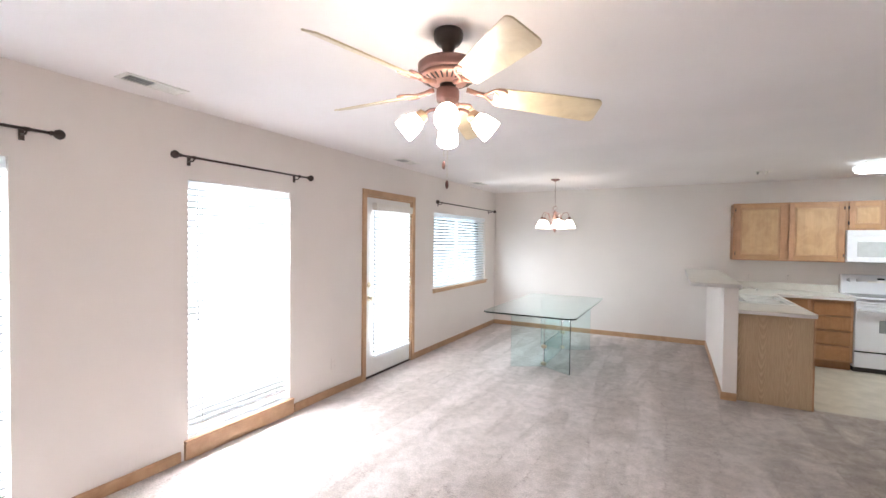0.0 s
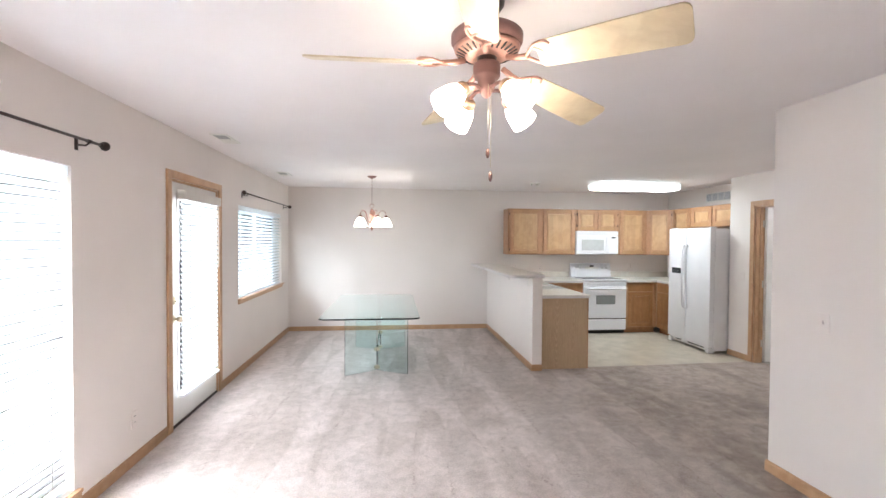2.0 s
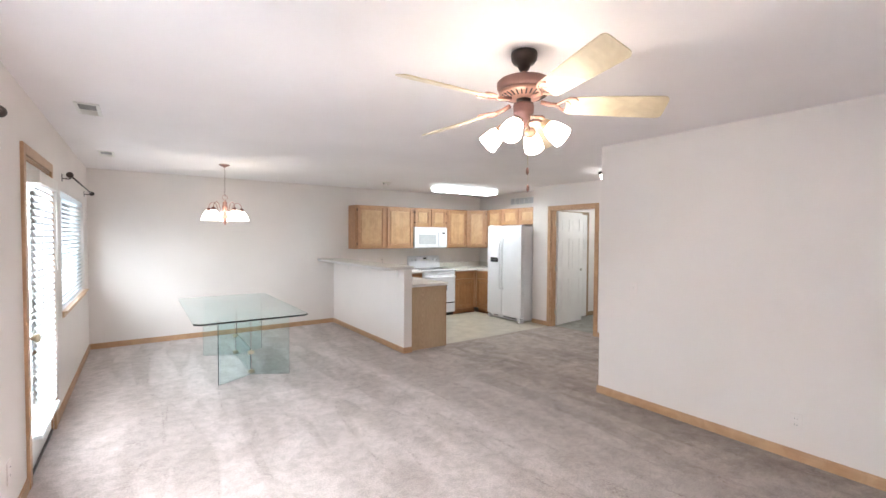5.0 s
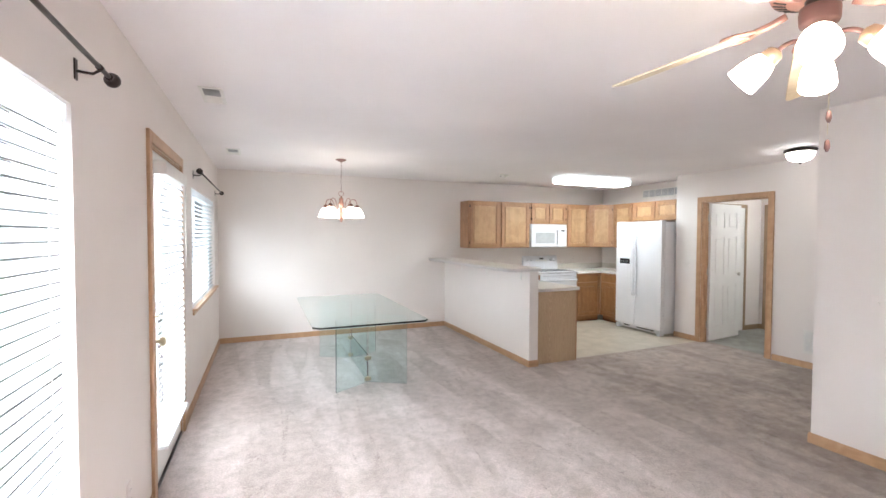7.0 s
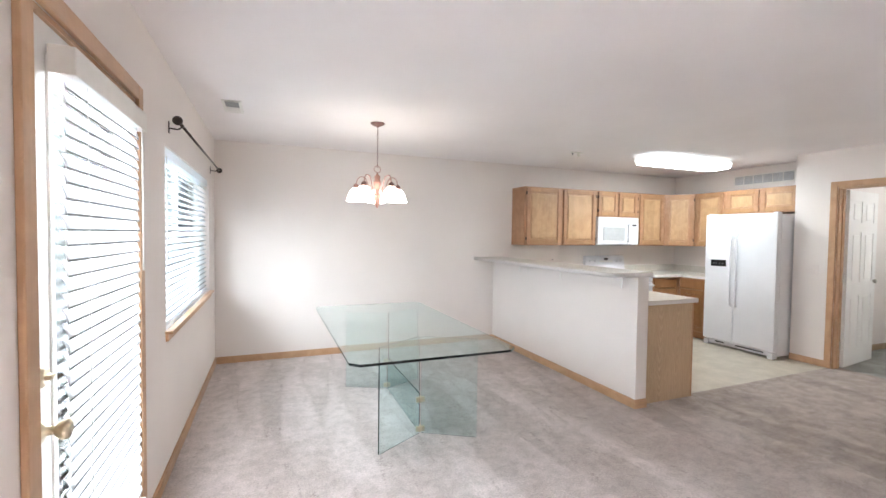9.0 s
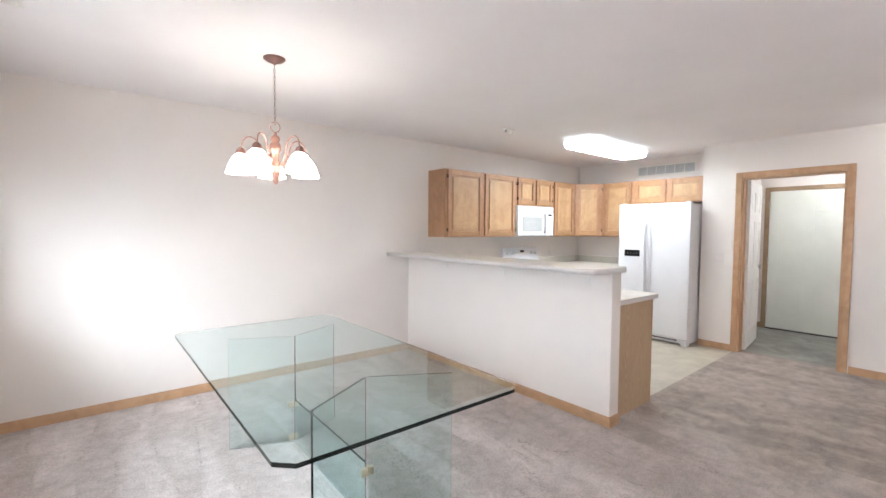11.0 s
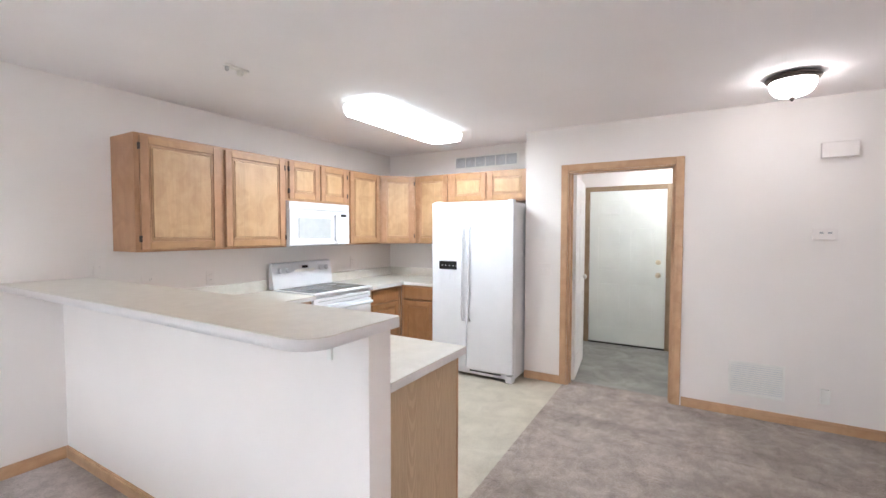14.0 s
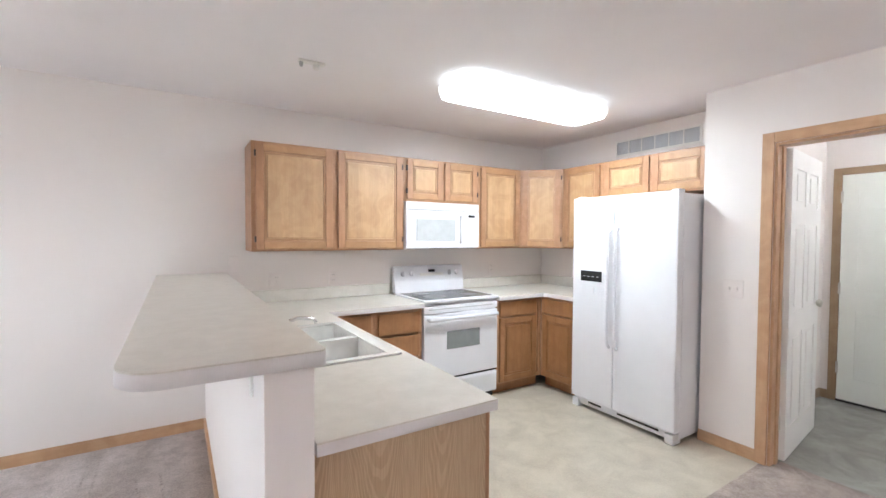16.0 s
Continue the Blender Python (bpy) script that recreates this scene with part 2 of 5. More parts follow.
M_LAMEDGE = mottled("laminate_edge", (0.70, 0.665, 0.655), (0.75, 0.715, 0.705), 0.35, 10.0)
M_WHITE = plain("appliance_white", (0.76, 0.757, 0.785), 0.38, 0, 0.02, 5.0, 0.02)
M_DOORW = plain("door_white", (0.82, 0.81, 0.79), 0.4, 0, 0.03, 4.0)
M_DOORG = plain("entry_door_white", (0.80, 0.82, 0.765), 0.4, 0, 0.03, 4.0)
M_PLASTIC = plain("white_plastic", (0.80, 0.78, 0.74), 0.4, 0, 0.03)
M_PLATE = plain("plate_offwhite", (0.80, 0.74, 0.71), 0.4, 0, 0.02)
M_GREYPL = plain("grey_plastic", (0.42, 0.42, 0.42), 0.5)
M_BLACK = plain("black_gloss", (0.012, 0.012, 0.014), 0.12)
M_COOKTOP = mottled("cooktop_glass", (0.02, 0.021, 0.023), (0.045, 0.046, 0.05), 0.16, 30.0)
M_COOKTOP.node_tree.nodes["Principled BSDF"].inputs["Specular IOR Level"].default_value = 0.25
M_OVENWIN = plain("oven_window", (0.24, 0.255, 0.255), 0.12, 0)
M_MWWIN = plain("microwave_window", (0.5, 0.51, 0.52), 0.15, 0)
M_BRASS = plain("brass", (0.72, 0.64, 0.48), 0.28, 1.0)
M_HOLDER = plain("tan_bronze", (0.42, 0.29, 0.20), 0.4, 0.6)
M_CHROME = plain("chrome", (0.75, 0.75, 0.74), 0.12, 1.0)
M_NICKEL = plain("satin_nickel", (0.6, 0.58, 0.53), 0.3, 1.0)
M_BRONZE = plain("dark_bronze", (0.06, 0.045, 0.04), 0.38, 0.6, 0.15)
M_COPPER = plain("brushed_copper", (0.22, 0.115, 0.10), 0.48, 0.45, 0.12)
M_COPPERL = plain("light_copper", (0.44, 0.24, 0.19), 0.42, 0.5, 0.1)
M_MAPLE = wood("maple_blade", (0.74, 0.63, 0.45), (0.66, 0.54, 0.37), "x", 0.3, 0.6)
M_SHADE = glowing("lit_frosted_shade", (1.0, 0.88, 0.75), 17.0)
M_SHADE2 = glowing("lit_chandelier_shade", (1.0, 0.93, 0.83), 5.0)
M_SHADE3 = glowing("lit_dome_glass", (1.0, 0.97, 0.95), 8.5)
M_SHADE4 = glowing("lit_hall_glass", (0.94, 0.98, 1.0), 22.0)
M_DIFF = glowing("fluorescent_diffuser", (0.86, 0.965, 1.0), 11.5)
M_DIFFSIDE = glowing("fluorescent_diffuser_side", (0.84, 0.96, 1.0), 0.55)
M_GLASS = glass("table_glass", (0.84, 0.985, 0.985))
M_GLASSEDGE = glass("table_glass_edge", (0.04, 0.16, 0.14), 0.1)
M_PANE = pane_glass("window_pane", (0.97, 0.99, 0.98))
M_SLAT = slat_mat()
# Grey for the shadow lines painted along the slat edges
M_SLATSHADE = plain("blind_slat_edge_shade", (0.22, 0.24, 0.25), 0.5, 0, 0.02)
M_DARK = plain("dark_gap", (0.03, 0.028, 0.026), 0.7)
M_SINK = plain("sink_white", (0.87, 0.86, 0.83), 0.2)
M_GROUND = mottled("lawn", (0.05, 0.08, 0.03), (0.09, 0.12, 0.05), 0.9, 2.0)
M_GRILLE = plain("grille_grey", (0.60, 0.61, 0.64), 0.5)
M_VENTG = plain("vent_slots", (0.20, 0.195, 0.195), 0.5)
M_OUTER = paint("outer_siding", (0.6, 0.58, 0.55), 0.7)


# ---- mesh helpers ----
def box(bm, x0, x1, y0, y1, z0, z1, bev=0.0):
    b = bmesh.new() if bev else bm
    r = bmesh.ops.create_cube(b, size=1.0)
    for v in r["verts"]:
        v.co = Vector((x0 + (v.co.x + 0.5) * (x1 - x0), y0 + (v.co.y + 0.5) * (y1 - y0), z0 + (v.co.z + 0.5) * (z1 - z0)))
    if bev:
        bmesh.ops.bevel(b, geom=b.edges[:], offset=bev, segments=2, affect="EDGES", profile=0.6)
        me = bpy.data.meshes.new("tmp")
        b.to_mesh(me)
        b.free()
        bm.from_mesh(me)
        bpy.data.meshes.remove(me)
    return bm


def boxes(*rows, bev=0.0):
    bm = bmesh.new()
    for r in rows:
        box(bm, *r, bev=bev)
    return bm


def prism(bm, pts, z0, z1):
    lo = [bm.verts.new((x, y, z0)) for x, y in pts]
    hi = [bm.verts.new((x, y, z1)) for x, y in pts]
    bm.faces.new(lo[::-1])
    bm.faces.new(hi)
    for i in range(len(pts)):
        j = (i + 1) % len(pts)
        bm.faces.new((lo[i], lo[j], hi[j], hi[i]))
    return bm


def lathe(bm, profile, centre=(0, 0, 0), n=24, m=None):
    """A turned body: profile of (radius, height) from one end to the other."""
    rings = []
    for r, z in profile:
        ring = []
        for i in range(n):
            a = 2 * math.pi * i / n
            p = Vector((r * math.cos(a), r * math.sin(a), z))
            p = (m @ p) if m else p
            ring.append(bm.verts.new(p + Vector(centre)))
        rings.append(ring)
    for a, b in zip(rings, rings[1:]):
        for i in range(n):
            f = bm.faces.new((a[i], a[(i + 1) % n], b[(i + 1) % n], b[i]))
            f.smooth = True
    for ring, flip in ((rings[0], True), (rings[-1], False)):
        bm.faces.new(ring[::-1] if flip else ring)
    return bm


def tube(bm, pts, r, n=10):
    """A round bar along points."""
    pts = [Vector(p) for p in pts]
    rings = []
    up = Vector((0, 0, 1))
    for i, p in enumerate(pts):
        d = (pts[min(i + 1, len(pts) - 1)] - pts[max(i - 1, 0)]).normalized()
        s = d.cross(up if abs(d.z) < 0.95 else Vector((1, 0, 0))).normalized()
        t = d.cross(s)
        rings.append([bm.verts.new(p + r * (math.cos(2 * math.pi * k / n) * s + math.sin(2 * math.pi * k / n) * t)) for k in range(n)])
    for a, b in zip(rings, rings[1:]):
        for i in range(n):
            f = bm.faces.new((a[i], a[(i + 1) % n], b[(i + 1) % n], b[i]))
            f.smooth = True
    bm.faces.new(rings[0][::-1])
    bm.faces.new(rings[-1])
    return bm


def smooth(pts, n=5):
    """More points along a curve through the given ones."""
    p = [Vector(q) for q in pts]
    p = [2 * p[0] - p[1]] + p + [2 * p[-1] - p[-2]]
    out = []
    for a, b, c, d in zip(p, p[1:], p[2:], p[3:]):
        for k in range(n):
            t = k / n
            out.append(0.5 * (2 * b + (c - a) * t + (2 * a - 5 * b + 4 * c - d) * t * t + (3 * b - a - 3 * c + d) * t ** 3))
    return out + [p[-2]]


def origin_of(ob):
    p = Vector((0, 0, 0))
    while ob:
        p += ob.location
        ob = ob.parent
    return p


def part(name, bm, material, parent=None, label="", m=None, local=False, kind=""):
    """One mesh object; its coordinates are the world's unless local."""
    if m is not None:
        bmesh.ops.transform(bm, matrix=m, verts=bm.verts[:])
    if parent is not None and not local:
        bmesh.ops.translate(bm, vec=-origin_of(parent), verts=bm.verts[:])
    bmesh.ops.recalc_face_normals(bm, faces=bm.faces[:])
    me = bpy.data.meshes.new(name)
    bm.to_mesh(me)
    bm.free()
    me.materials.append(material)
    ob = new(name, me)
    ob.parent = parent
    tagged(ob, label, "", "", kind)
    return ob


def thing(name, at, label, category, group=""):
    ob = new(name)
    ob.empty_display_size = 0.1
    ob.location = at
    return tagged(ob, label, category, group)


def share(ob, name, at, parent, label=""):
    o = new(name, ob.data)
    o.parent = parent
    o.location = at
    return tagged(o, label)


SOUTH = pose(0, 0, 0)
WEST = pose(0, 0, 0, 0, 0, -90)
EAST = pose(0, 0, 0, 0, 0, 90)


def raised_door(parent, w, h, mat, m, t=0.02, rail=0.052, name="door"):
    """A framed door with a raised field; its front looks along -y, its lower corner at the origin of m."""
    base = M_OAKB if mat is M_OAKB else M_OAK
    cross = M_OAKBX if mat is M_OAKB else M_OAKPX
    d = part(name, boxes((0.001, w - 0.001, -t * 0.45, 0, 0.001, h - 0.001)), base, parent, "raised-panel oak door", m=m)
    for a, b in ((0, rail), (w - rail, w)):
        part("stile", boxes((a, b, -t, -t * 0.45, 0, h), bev=0.003), base, d, "", m=m)
    for a, b in ((0, rail), (h - rail, h)):
        part("rail", boxes((rail + 0.0005, w - rail - 0.0005, -t, -t * 0.45, a, b), bev=0.003), cross, d, "", m=m)
    g = rail + 0.007
    part("panel_step", boxes((g, w - g, -t * 0.62, -t * 0.44, g, h - g), bev=0.002), mat, d, "", m=m)
    g = rail + 0.012
    part("panel_bead", boxes((g, w - g, -t * 0.80, -t * 0.62, g, g + 0.005), (g, w - g, -t * 0.80, -t * 0.62, h - g - 0.005, h - g), (g, g + 0.005, -t * 0.80, -t * 0.62, g + 0.0052, h - g - 0.0052), (w - g - 0.005, w - g, -t * 0.80, -t * 0.62, g + 0.0052, h - g - 0.0052)), base, d, "", m=m)
    g = rail + 0.024
    part("panel", boxes((g, w - g, -t * 0.96, -t * 0.60, g, h - g), bev=0.006), mat, d, "raised oak field", m=m)
    return d


def six_panel(w, h, t=0.035):
    """A moulded six-panel leaf; both faces alike, lower hinge corner at the origin, along +x."""
    bm = bmesh.new()
    box(bm, 0, w, -t / 2 + 0.006, t / 2 - 0.006, 0, h)
    st, mid = 0.11, 0.10
    xs = [(0, st), (w / 2 - mid / 2, w / 2 + mid / 2), (w - st, w)]
    zs = [(0, 0.20), (0.80, 0.95), (1.52, 1.64), (h - 0.12, h)]
    for s in (-1, 1):
        ya, yb = sorted((s * t / 2, s * (t / 2 - 0.006)))
        for a, b in xs:
            box(bm, a, b, ya, yb, 0, h)
        for a, b in zs:
            box(bm, st, w / 2 - mid / 2, ya, yb, a, b)
            box(bm, w / 2 + mid / 2, w - st, ya, yb, a, b)
        for (a, b), (c, d) in ((z0z1, xx) for z0z1 in ((0.20, 0.80), (0.95, 1.52), (1.64, h - 0.12)) for xx in ((st, w / 2 - mid / 2), (w / 2 + mid / 2, w - st))):
            box(bm, c + 0.03, d - 0.03, min(s * (t / 2 - 0.001), s * (t / 2 - 0.008)), max(s * (t / 2 - 0.001), s * (t / 2 - 0.008)), a + 0.03, b - 0.03, bev=0.003)
    return bm


def wall_boxes(axis, c0, c1, a0, a1, z0, z1, openings):
    """A wall between c0 and c1 across, from a0 to a1 along, with openings (a, b, z, z)."""
    bm = bmesh.new()

    def put(a, b, lo, hi):
        if b - a > 1e-4 and hi - lo > 1e-4:
            if axis == "x":
                box(bm, c0, c1, a, b, lo, hi)
            else:
                box(bm, a, b, c0, c1, lo, hi)

    at = a0
    for a, b, lo, hi in openings:
        put(at, a, z0, z1)
        put(a, b, z0, lo)
        put(a, b, hi, z1)
        at = b
    put(at, a1, z0, z1)
    return bm


def structure(name, bm, material, label):
    ob = part(name, bm, material, None, label, kind="structure")
    return ob


# ---- plan ----
XW, YN, XE, XK, YS = -2.80, 7.335, 3.62, 4.055, -2.6
XC, YC = 1.53, 2.46
H = 2.45
YK = 5.315
XH, YH = 5.44, 5.19
WINDOWS = [(-0.31, 0.60, 0.16, 1.96), (1.515, 2.42, 0.14, 1.96), (4.99, 6.87, 0.87, 1.955)]
DOOR = (3.475, 4.41, 0.0, 2.045)
HALL = (4.005, 4.895, 0.0, 2.03)

structure("wall_west", wall_boxes("x", XW - 0.16, XW, YS - 0.15, YN + 0.15, 0, H, [WINDOWS[0], WINDOWS[1], DOOR, WINDOWS[2]]), M_WALL, "off-white painted wall with windows and patio door")
structure("wall_north", wall_boxes("y", YN, YN + 0.15, XW, XK + 0.15, 0, H, []), M_WALL, "off-white painted wall behind dining area and kitchen")
structure("wall_kitchen_side", wall_boxes("x", XK, XK + 0.15, YH + 0.15, YN, 0, H, []), M_WALL, "off-white painted wall beside the refrigerator")
structure("wall_east", wall_boxes("x", XE, XE + 0.12, YC, YK, 0, H, [HALL]), M_WALL, "off-white painted wall with oak-cased doorway")
structure("wall_kitchen_return", boxes((XE + 0.12, XK + 0.15, YK - 0.145, YK, 0, H)), M_WALL, "off-white painted return beside refrigerator")
structure("wall_living", boxes((XC, XC + 0.12, YS, YC, 0, H)), M_WALL, "off-white painted living room wall with light switch")
structure("wall_living_return", boxes((XC + 0.12, XE + 0.12, YC - 0.12, YC, 0, H)), M_WALL, "off-white painted return wall")
structure("wall_south", boxes((XW, XC + 0.12, YS - 0.15, YS, 0, H)), M_WALL, "off-white painted rear wall")
structure("wall_hall_north", boxes((XK + 0.15, XH + 0.12, YH, YH + 0.12, 0, H)), M_WALL, "off-white hall wall")
structure("wall_hall_east", wall_boxes("x", XH, XH + 0.12, 3.3, YH, 0, H, []), M_WALL, "off-white hall wall around entry door")
structure("wall_hall_south", boxes((XE + 0.12, XH + 0.12, 3.18, 3.3, 0, H)), M_WALL, "off-white hall wall")
structure("ceiling", boxes((XW - 0.16, XH + 0.12, YS - 0.15, YN + 0.15, H, H + 0.12)), M_CEIL, "lightly textured off-white ceiling")
structure("floor_slab", boxes((XW - 0.16, XH + 0.12, YS - 0.15, YN + 0.15, -0.25, -0.012)), M_GREYPL, "concrete floor slab")
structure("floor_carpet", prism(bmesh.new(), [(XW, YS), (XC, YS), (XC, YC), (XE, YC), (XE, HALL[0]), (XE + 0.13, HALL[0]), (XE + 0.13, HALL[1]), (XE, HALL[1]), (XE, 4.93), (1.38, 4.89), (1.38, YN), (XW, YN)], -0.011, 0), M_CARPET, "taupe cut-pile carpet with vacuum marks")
structure("floor_kitchen", prism(bmesh.new(), [(1.381, 4.891), (XE, 4.931), (XK, 4.931), (XK, YN), (1.381, YN)], -0.011, -0.001), M_VINYL, "beige mottled sheet vinyl kitchen floor")
structure("floor_hall", boxes((XE + 0.131, XH, 3.3, YH, -0.011, -0.002)), M_HALLFLOOR, "hall carpet, grey-green hall light painted into its colour")
structure("ground", boxes((-400, 400, -400, 400, -0.4, -0.26)), M_GROUND, "lawn outside")


def profile_run(x0, x1, y0, y1, h=0.075, face="e"):
    """Baseboard with an eased top; face names the side that shows."""
    bm = bmesh.new()
    box(bm, x0, x1, y0, y1, 0, h - 0.012)
    s = 0.004
    if face == "e":
        box(bm, x0, x1 - s, y0, y1, h - 0.012, h)
    if face == "w":
        box(bm, x0 + s, x1, y0, y1, h - 0.012, h)
    if face == "s":
        box(bm, x0, x1, y0 + s, y1, h - 0.012, h)
    if face == "n":
        box(bm, x0, x1, y0, y1 - s, h - 0.012, h)
    return bm


BT = 0.013
LBL = "honey oak baseboard"
for a, b in ((YS, 1.46), (2.47, 3.405), (4.48, YN)):
    structure("baseboard", profile_run(XW, XW + BT, a, b), M_TRIMH, LBL)
structure("baseboard", profile_run(XW + BT, 0.63 - BT, YN - BT, YN, face="s"), M_TRIMX, LBL)
structure("baseboard", profile_run(0.63 - BT, 0.63, 4.80, YN, face="w"), M_TRIMH, LBL)
structure("baseboard", profile_run(0.63 - BT, 0.75, 4.80 - BT, 4.80, face="s"), M_TRIMX, LBL)
structure("baseboard", profile_run(XE - BT, XE, 4.955, YK, face="w"), M_TRIMH, LBL)
structure("baseboard", profile_run(XE - BT, XE, YC, 3.93, face="w"), M_TRIMH, LBL)
structure("baseboard", profile_run(XC - BT, XC, YS, YC, face="w"), M_TRIMH, LBL)
structure("baseboard", profile_run(XC - BT, XE - BT, YC, YC + BT, face="n"), M_TRIMX, LBL)
structure("baseboard", profile_run(XW + BT, XC - BT, YS, YS + BT, face="n"), M_TRIMX, LBL)
structure("baseboard", profile_run(XH - BT, XH, 5.132, YH, face="w"), M_HALLTRIM, "brown hall baseboard")
structure("baseboard", profile_run(XH - BT, XH, 3.3, 4.098, face="w"), M_HALLTRIM, "brown hall baseboard")
structure("baseboard", profile_run(5.07, XH - BT, YH - BT, YH, face="s"), M_HALLTRIM, "brown hall baseboard")


# ---- windows, blinds, rods ----
def slats_into(parent, x, y0, y1, z0, z1, pitch, tilt, width=0.05):
    """Horizontal slats with ladder cords; tilt in degrees."""
    bm = bmesh.new()
    n = 8
    rows = []
    for k in range(n + 1):
        u = k / n - 0.5
        rows.append((u * width, 0.004 * (1 - 4 * u * u)))
    vs = [[bm.verts.new((a, s * (y1 - y0) / 2, c)) for s in (-1, 1)] for a, c in rows]
    vt = [[bm.verts.new((a, s * (y1 - y0) / 2, c + 0.0022)) for s in (-1, 1)] for a, c in rows]
    for k in range(n):
        # first and last strip take the painted shadow line
        edge_shade = 1 if k >= n - 1 or k == 0 else 0
        bm.faces.new((vs[k][0], vs[k][1], vs[k + 1][1], vs[k + 1][0])).material_index = edge_shade
        bm.faces.new((vt[k][0], vt[k + 1][0], vt[k + 1][1], vt[k][1])).material_index = edge_shade
        for j in (0, 1):
            bm.faces.new((vs[k][j], vs[k + 1][j], vt[k + 1][j], vt[k][j]))
    for k in (0, n):
        bm.faces.new((vs[k][0], vs[k][1], vt[k][1], vt[k][0]))
    bmesh.ops.rotate(bm, cent=(0, 0, 0), matrix=Matrix.Rotation(radians(tilt), 3, "Y"), verts=bm.verts[:])
    o = origin_of(parent)
    first = None
    z = z1
    rng = random.Random(int(y0 * 100))
    while z > z0:
        at = Vector((x, (y0 + y1) / 2, z + rng.uniform(-0.0012, 0.0012))) - o
        if first is None:
            first = part("slat", bm, M_SLAT, parent, "white blind slat", local=True)
            first.data.materials.append(M_SLATSHADE)
            first.location = at
            s = first
        else:
            s = share(first, "slat", at, parent)
        s.rotation_euler = (rng.uniform(-0.0015, 0.0015), rng.uniform(-0.03, 0.03), 0)
        z -= pitch


def window(index, y0, y1, z0, z1, panes, tilt, wand_left=True, lift=False):
    w = new("window_%d" % index)
    w.location = (XW, y0, z0)
    tagged(w, "white vinyl window with bright daylight behind", "window", "", "structure")
    x0, x1 = XW - 0.14, XW - 0.10
    f = 0.045
    fr = bmesh.new()
    box(fr, x0, x1, y0, y0 + f, z0, z1)
    box(fr, x0, x1, y1 - f, y1, z0, z1)
    box(fr, x0, x1, y0 + f, y1 - f, z0, z0 + f)
    box(fr, x0, x1, y0 + f, y1 - f, z1 - f, z1)
    if panes == "sash":
        zm = (z0 + z1) / 2
        box(fr, x0 + 0.004, x1 - 0.002, y0 + f, y1 - f, zm - 0.02, zm + 0.02)
        cells = [(y0 + f, y1 - f, z0 + f, zm - 0.02), (y0 + f, y1 - f, zm + 0.02, z1 - f)]
    else:
        ym = (y0 + y1) / 2
        box(fr, x0 + 0.004, x1 - 0.002, ym - 0.02, ym + 0.02, z0 + f, z1 - f)
        cells = [(y0 + f, ym - 0.02, z0 + f, z1 - f), (ym + 0.02, y1 - f, z0 + f, z1 - f)]
    part("window_frame", fr, M_PLASTIC, w, "white vinyl window frame")
    for a, b, c, d in cells:
        p = part("pane", boxes((x0 + 0.017, x0 + 0.021, a, b, c, d)), M_PANE, w, "clear glass pane")
        p.visible_shadow = False
    if index < 3:
        part("window_sill", boxes((XW - 0.10, XW + 0.03, y0 - 0.03, y1 + 0.03, z0 - 0.02, z0 - 0.001), bev=0.003), M_TRIMH, w, "oak sill board")
        part("sill_apron", boxes((XW, XW + 0.022, y0 - 0.03, y1 + 0.03, 0, z0 - 0.021), bev=0.003), M_TRIMH, w, "oak base board under sill")
    else:
        part("window_sill", boxes((XW - 0.10, XW + 0.04, y0 - 0.03, y1 + 0.04, z0 - 0.018, z0 - 0.001), bev=0.004), M_TRIMH, w, "oak sill board")
        part("sill_apron", boxes((XW, XW + 0.016, y0 - 0.02, y1 + 0.03, z0 - 0.062, z0 - 0.019), bev=0.003), M_TRIMH, w, "oak apron under sill")
    blind = thing("window_blind", (XW - 0.05, y0, z1 - 0.05), "white horizontal two-inch blind lowered over window", "blind", "window blinds")
    xb = XW - 0.045
    part("headrail", boxes((xb - 0.03, xb + 0.035, y0 + 0.006, y1 - 0.006, z1 - 0.062, z1 - 0.003), bev=0.003), M_SLAT, blind, "white valance")
    part("bottom_rail", boxes((xb - 0.025, xb + 0.025, y0 + 0.012, y1 - 0.012, z0 + 0.008, z0 + 0.03), bev=0.003), M_SLAT, blind, "white bottom rail")
    for k, yy in enumerate((y0 + 0.12, y1 - 0.12) if y1 - y0 < 1.2 else (y0 + 0.12, (y0 + y1) / 2, y1 - 0.12)):
        part("ladder_cord", tube(bmesh.new(), [(xb + 0.022, yy, z1 - 0.06), (xb + 0.022, yy, z0 + 0.03)], 0.0012, 6), M_PLASTIC, blind, "thin white cord")
    part("tilt_wand", tube(bmesh.new(), [(xb + 0.04, y0 + 0.075, z1 - 0.06), (xb + 0.042, y0 + 0.075, z1 - 1.0 if z1 - z0 > 1.3 else z1 - 0.7)], 0.004, 8), M_PLASTIC, blind, "white tilt wand")
    cord = bmesh.new()
    yc = y1 - 0.06
    zc = z1 - 1.0 if z1 - z0 > 1.3 else z1 - 0.65
    tube(cord, [(xb + 0.04, yc, z1 - 0.06), (xb + 0.042, yc, zc)], 0.0016, 6)
    lathe(cord, [(0.003, 0.03), (0.008, 0.0), (0.004, -0.004)], (xb + 0.042, yc, zc - 0.03), 10)
    part("lift_cord", cord, M_PLASTIC, blind, "white lift cord with tassel")
    slats_into(blind, xb, y0 + 0.012, y1 - 0.012, z0 + 0.045, z1 - 0.085, 0.0445, tilt)


window(1, *WINDOWS[0], "sash", 66)
window(2, *WINDOWS[1], "sash", 66)
window(3, *WINDOWS[2], "slider", 40)


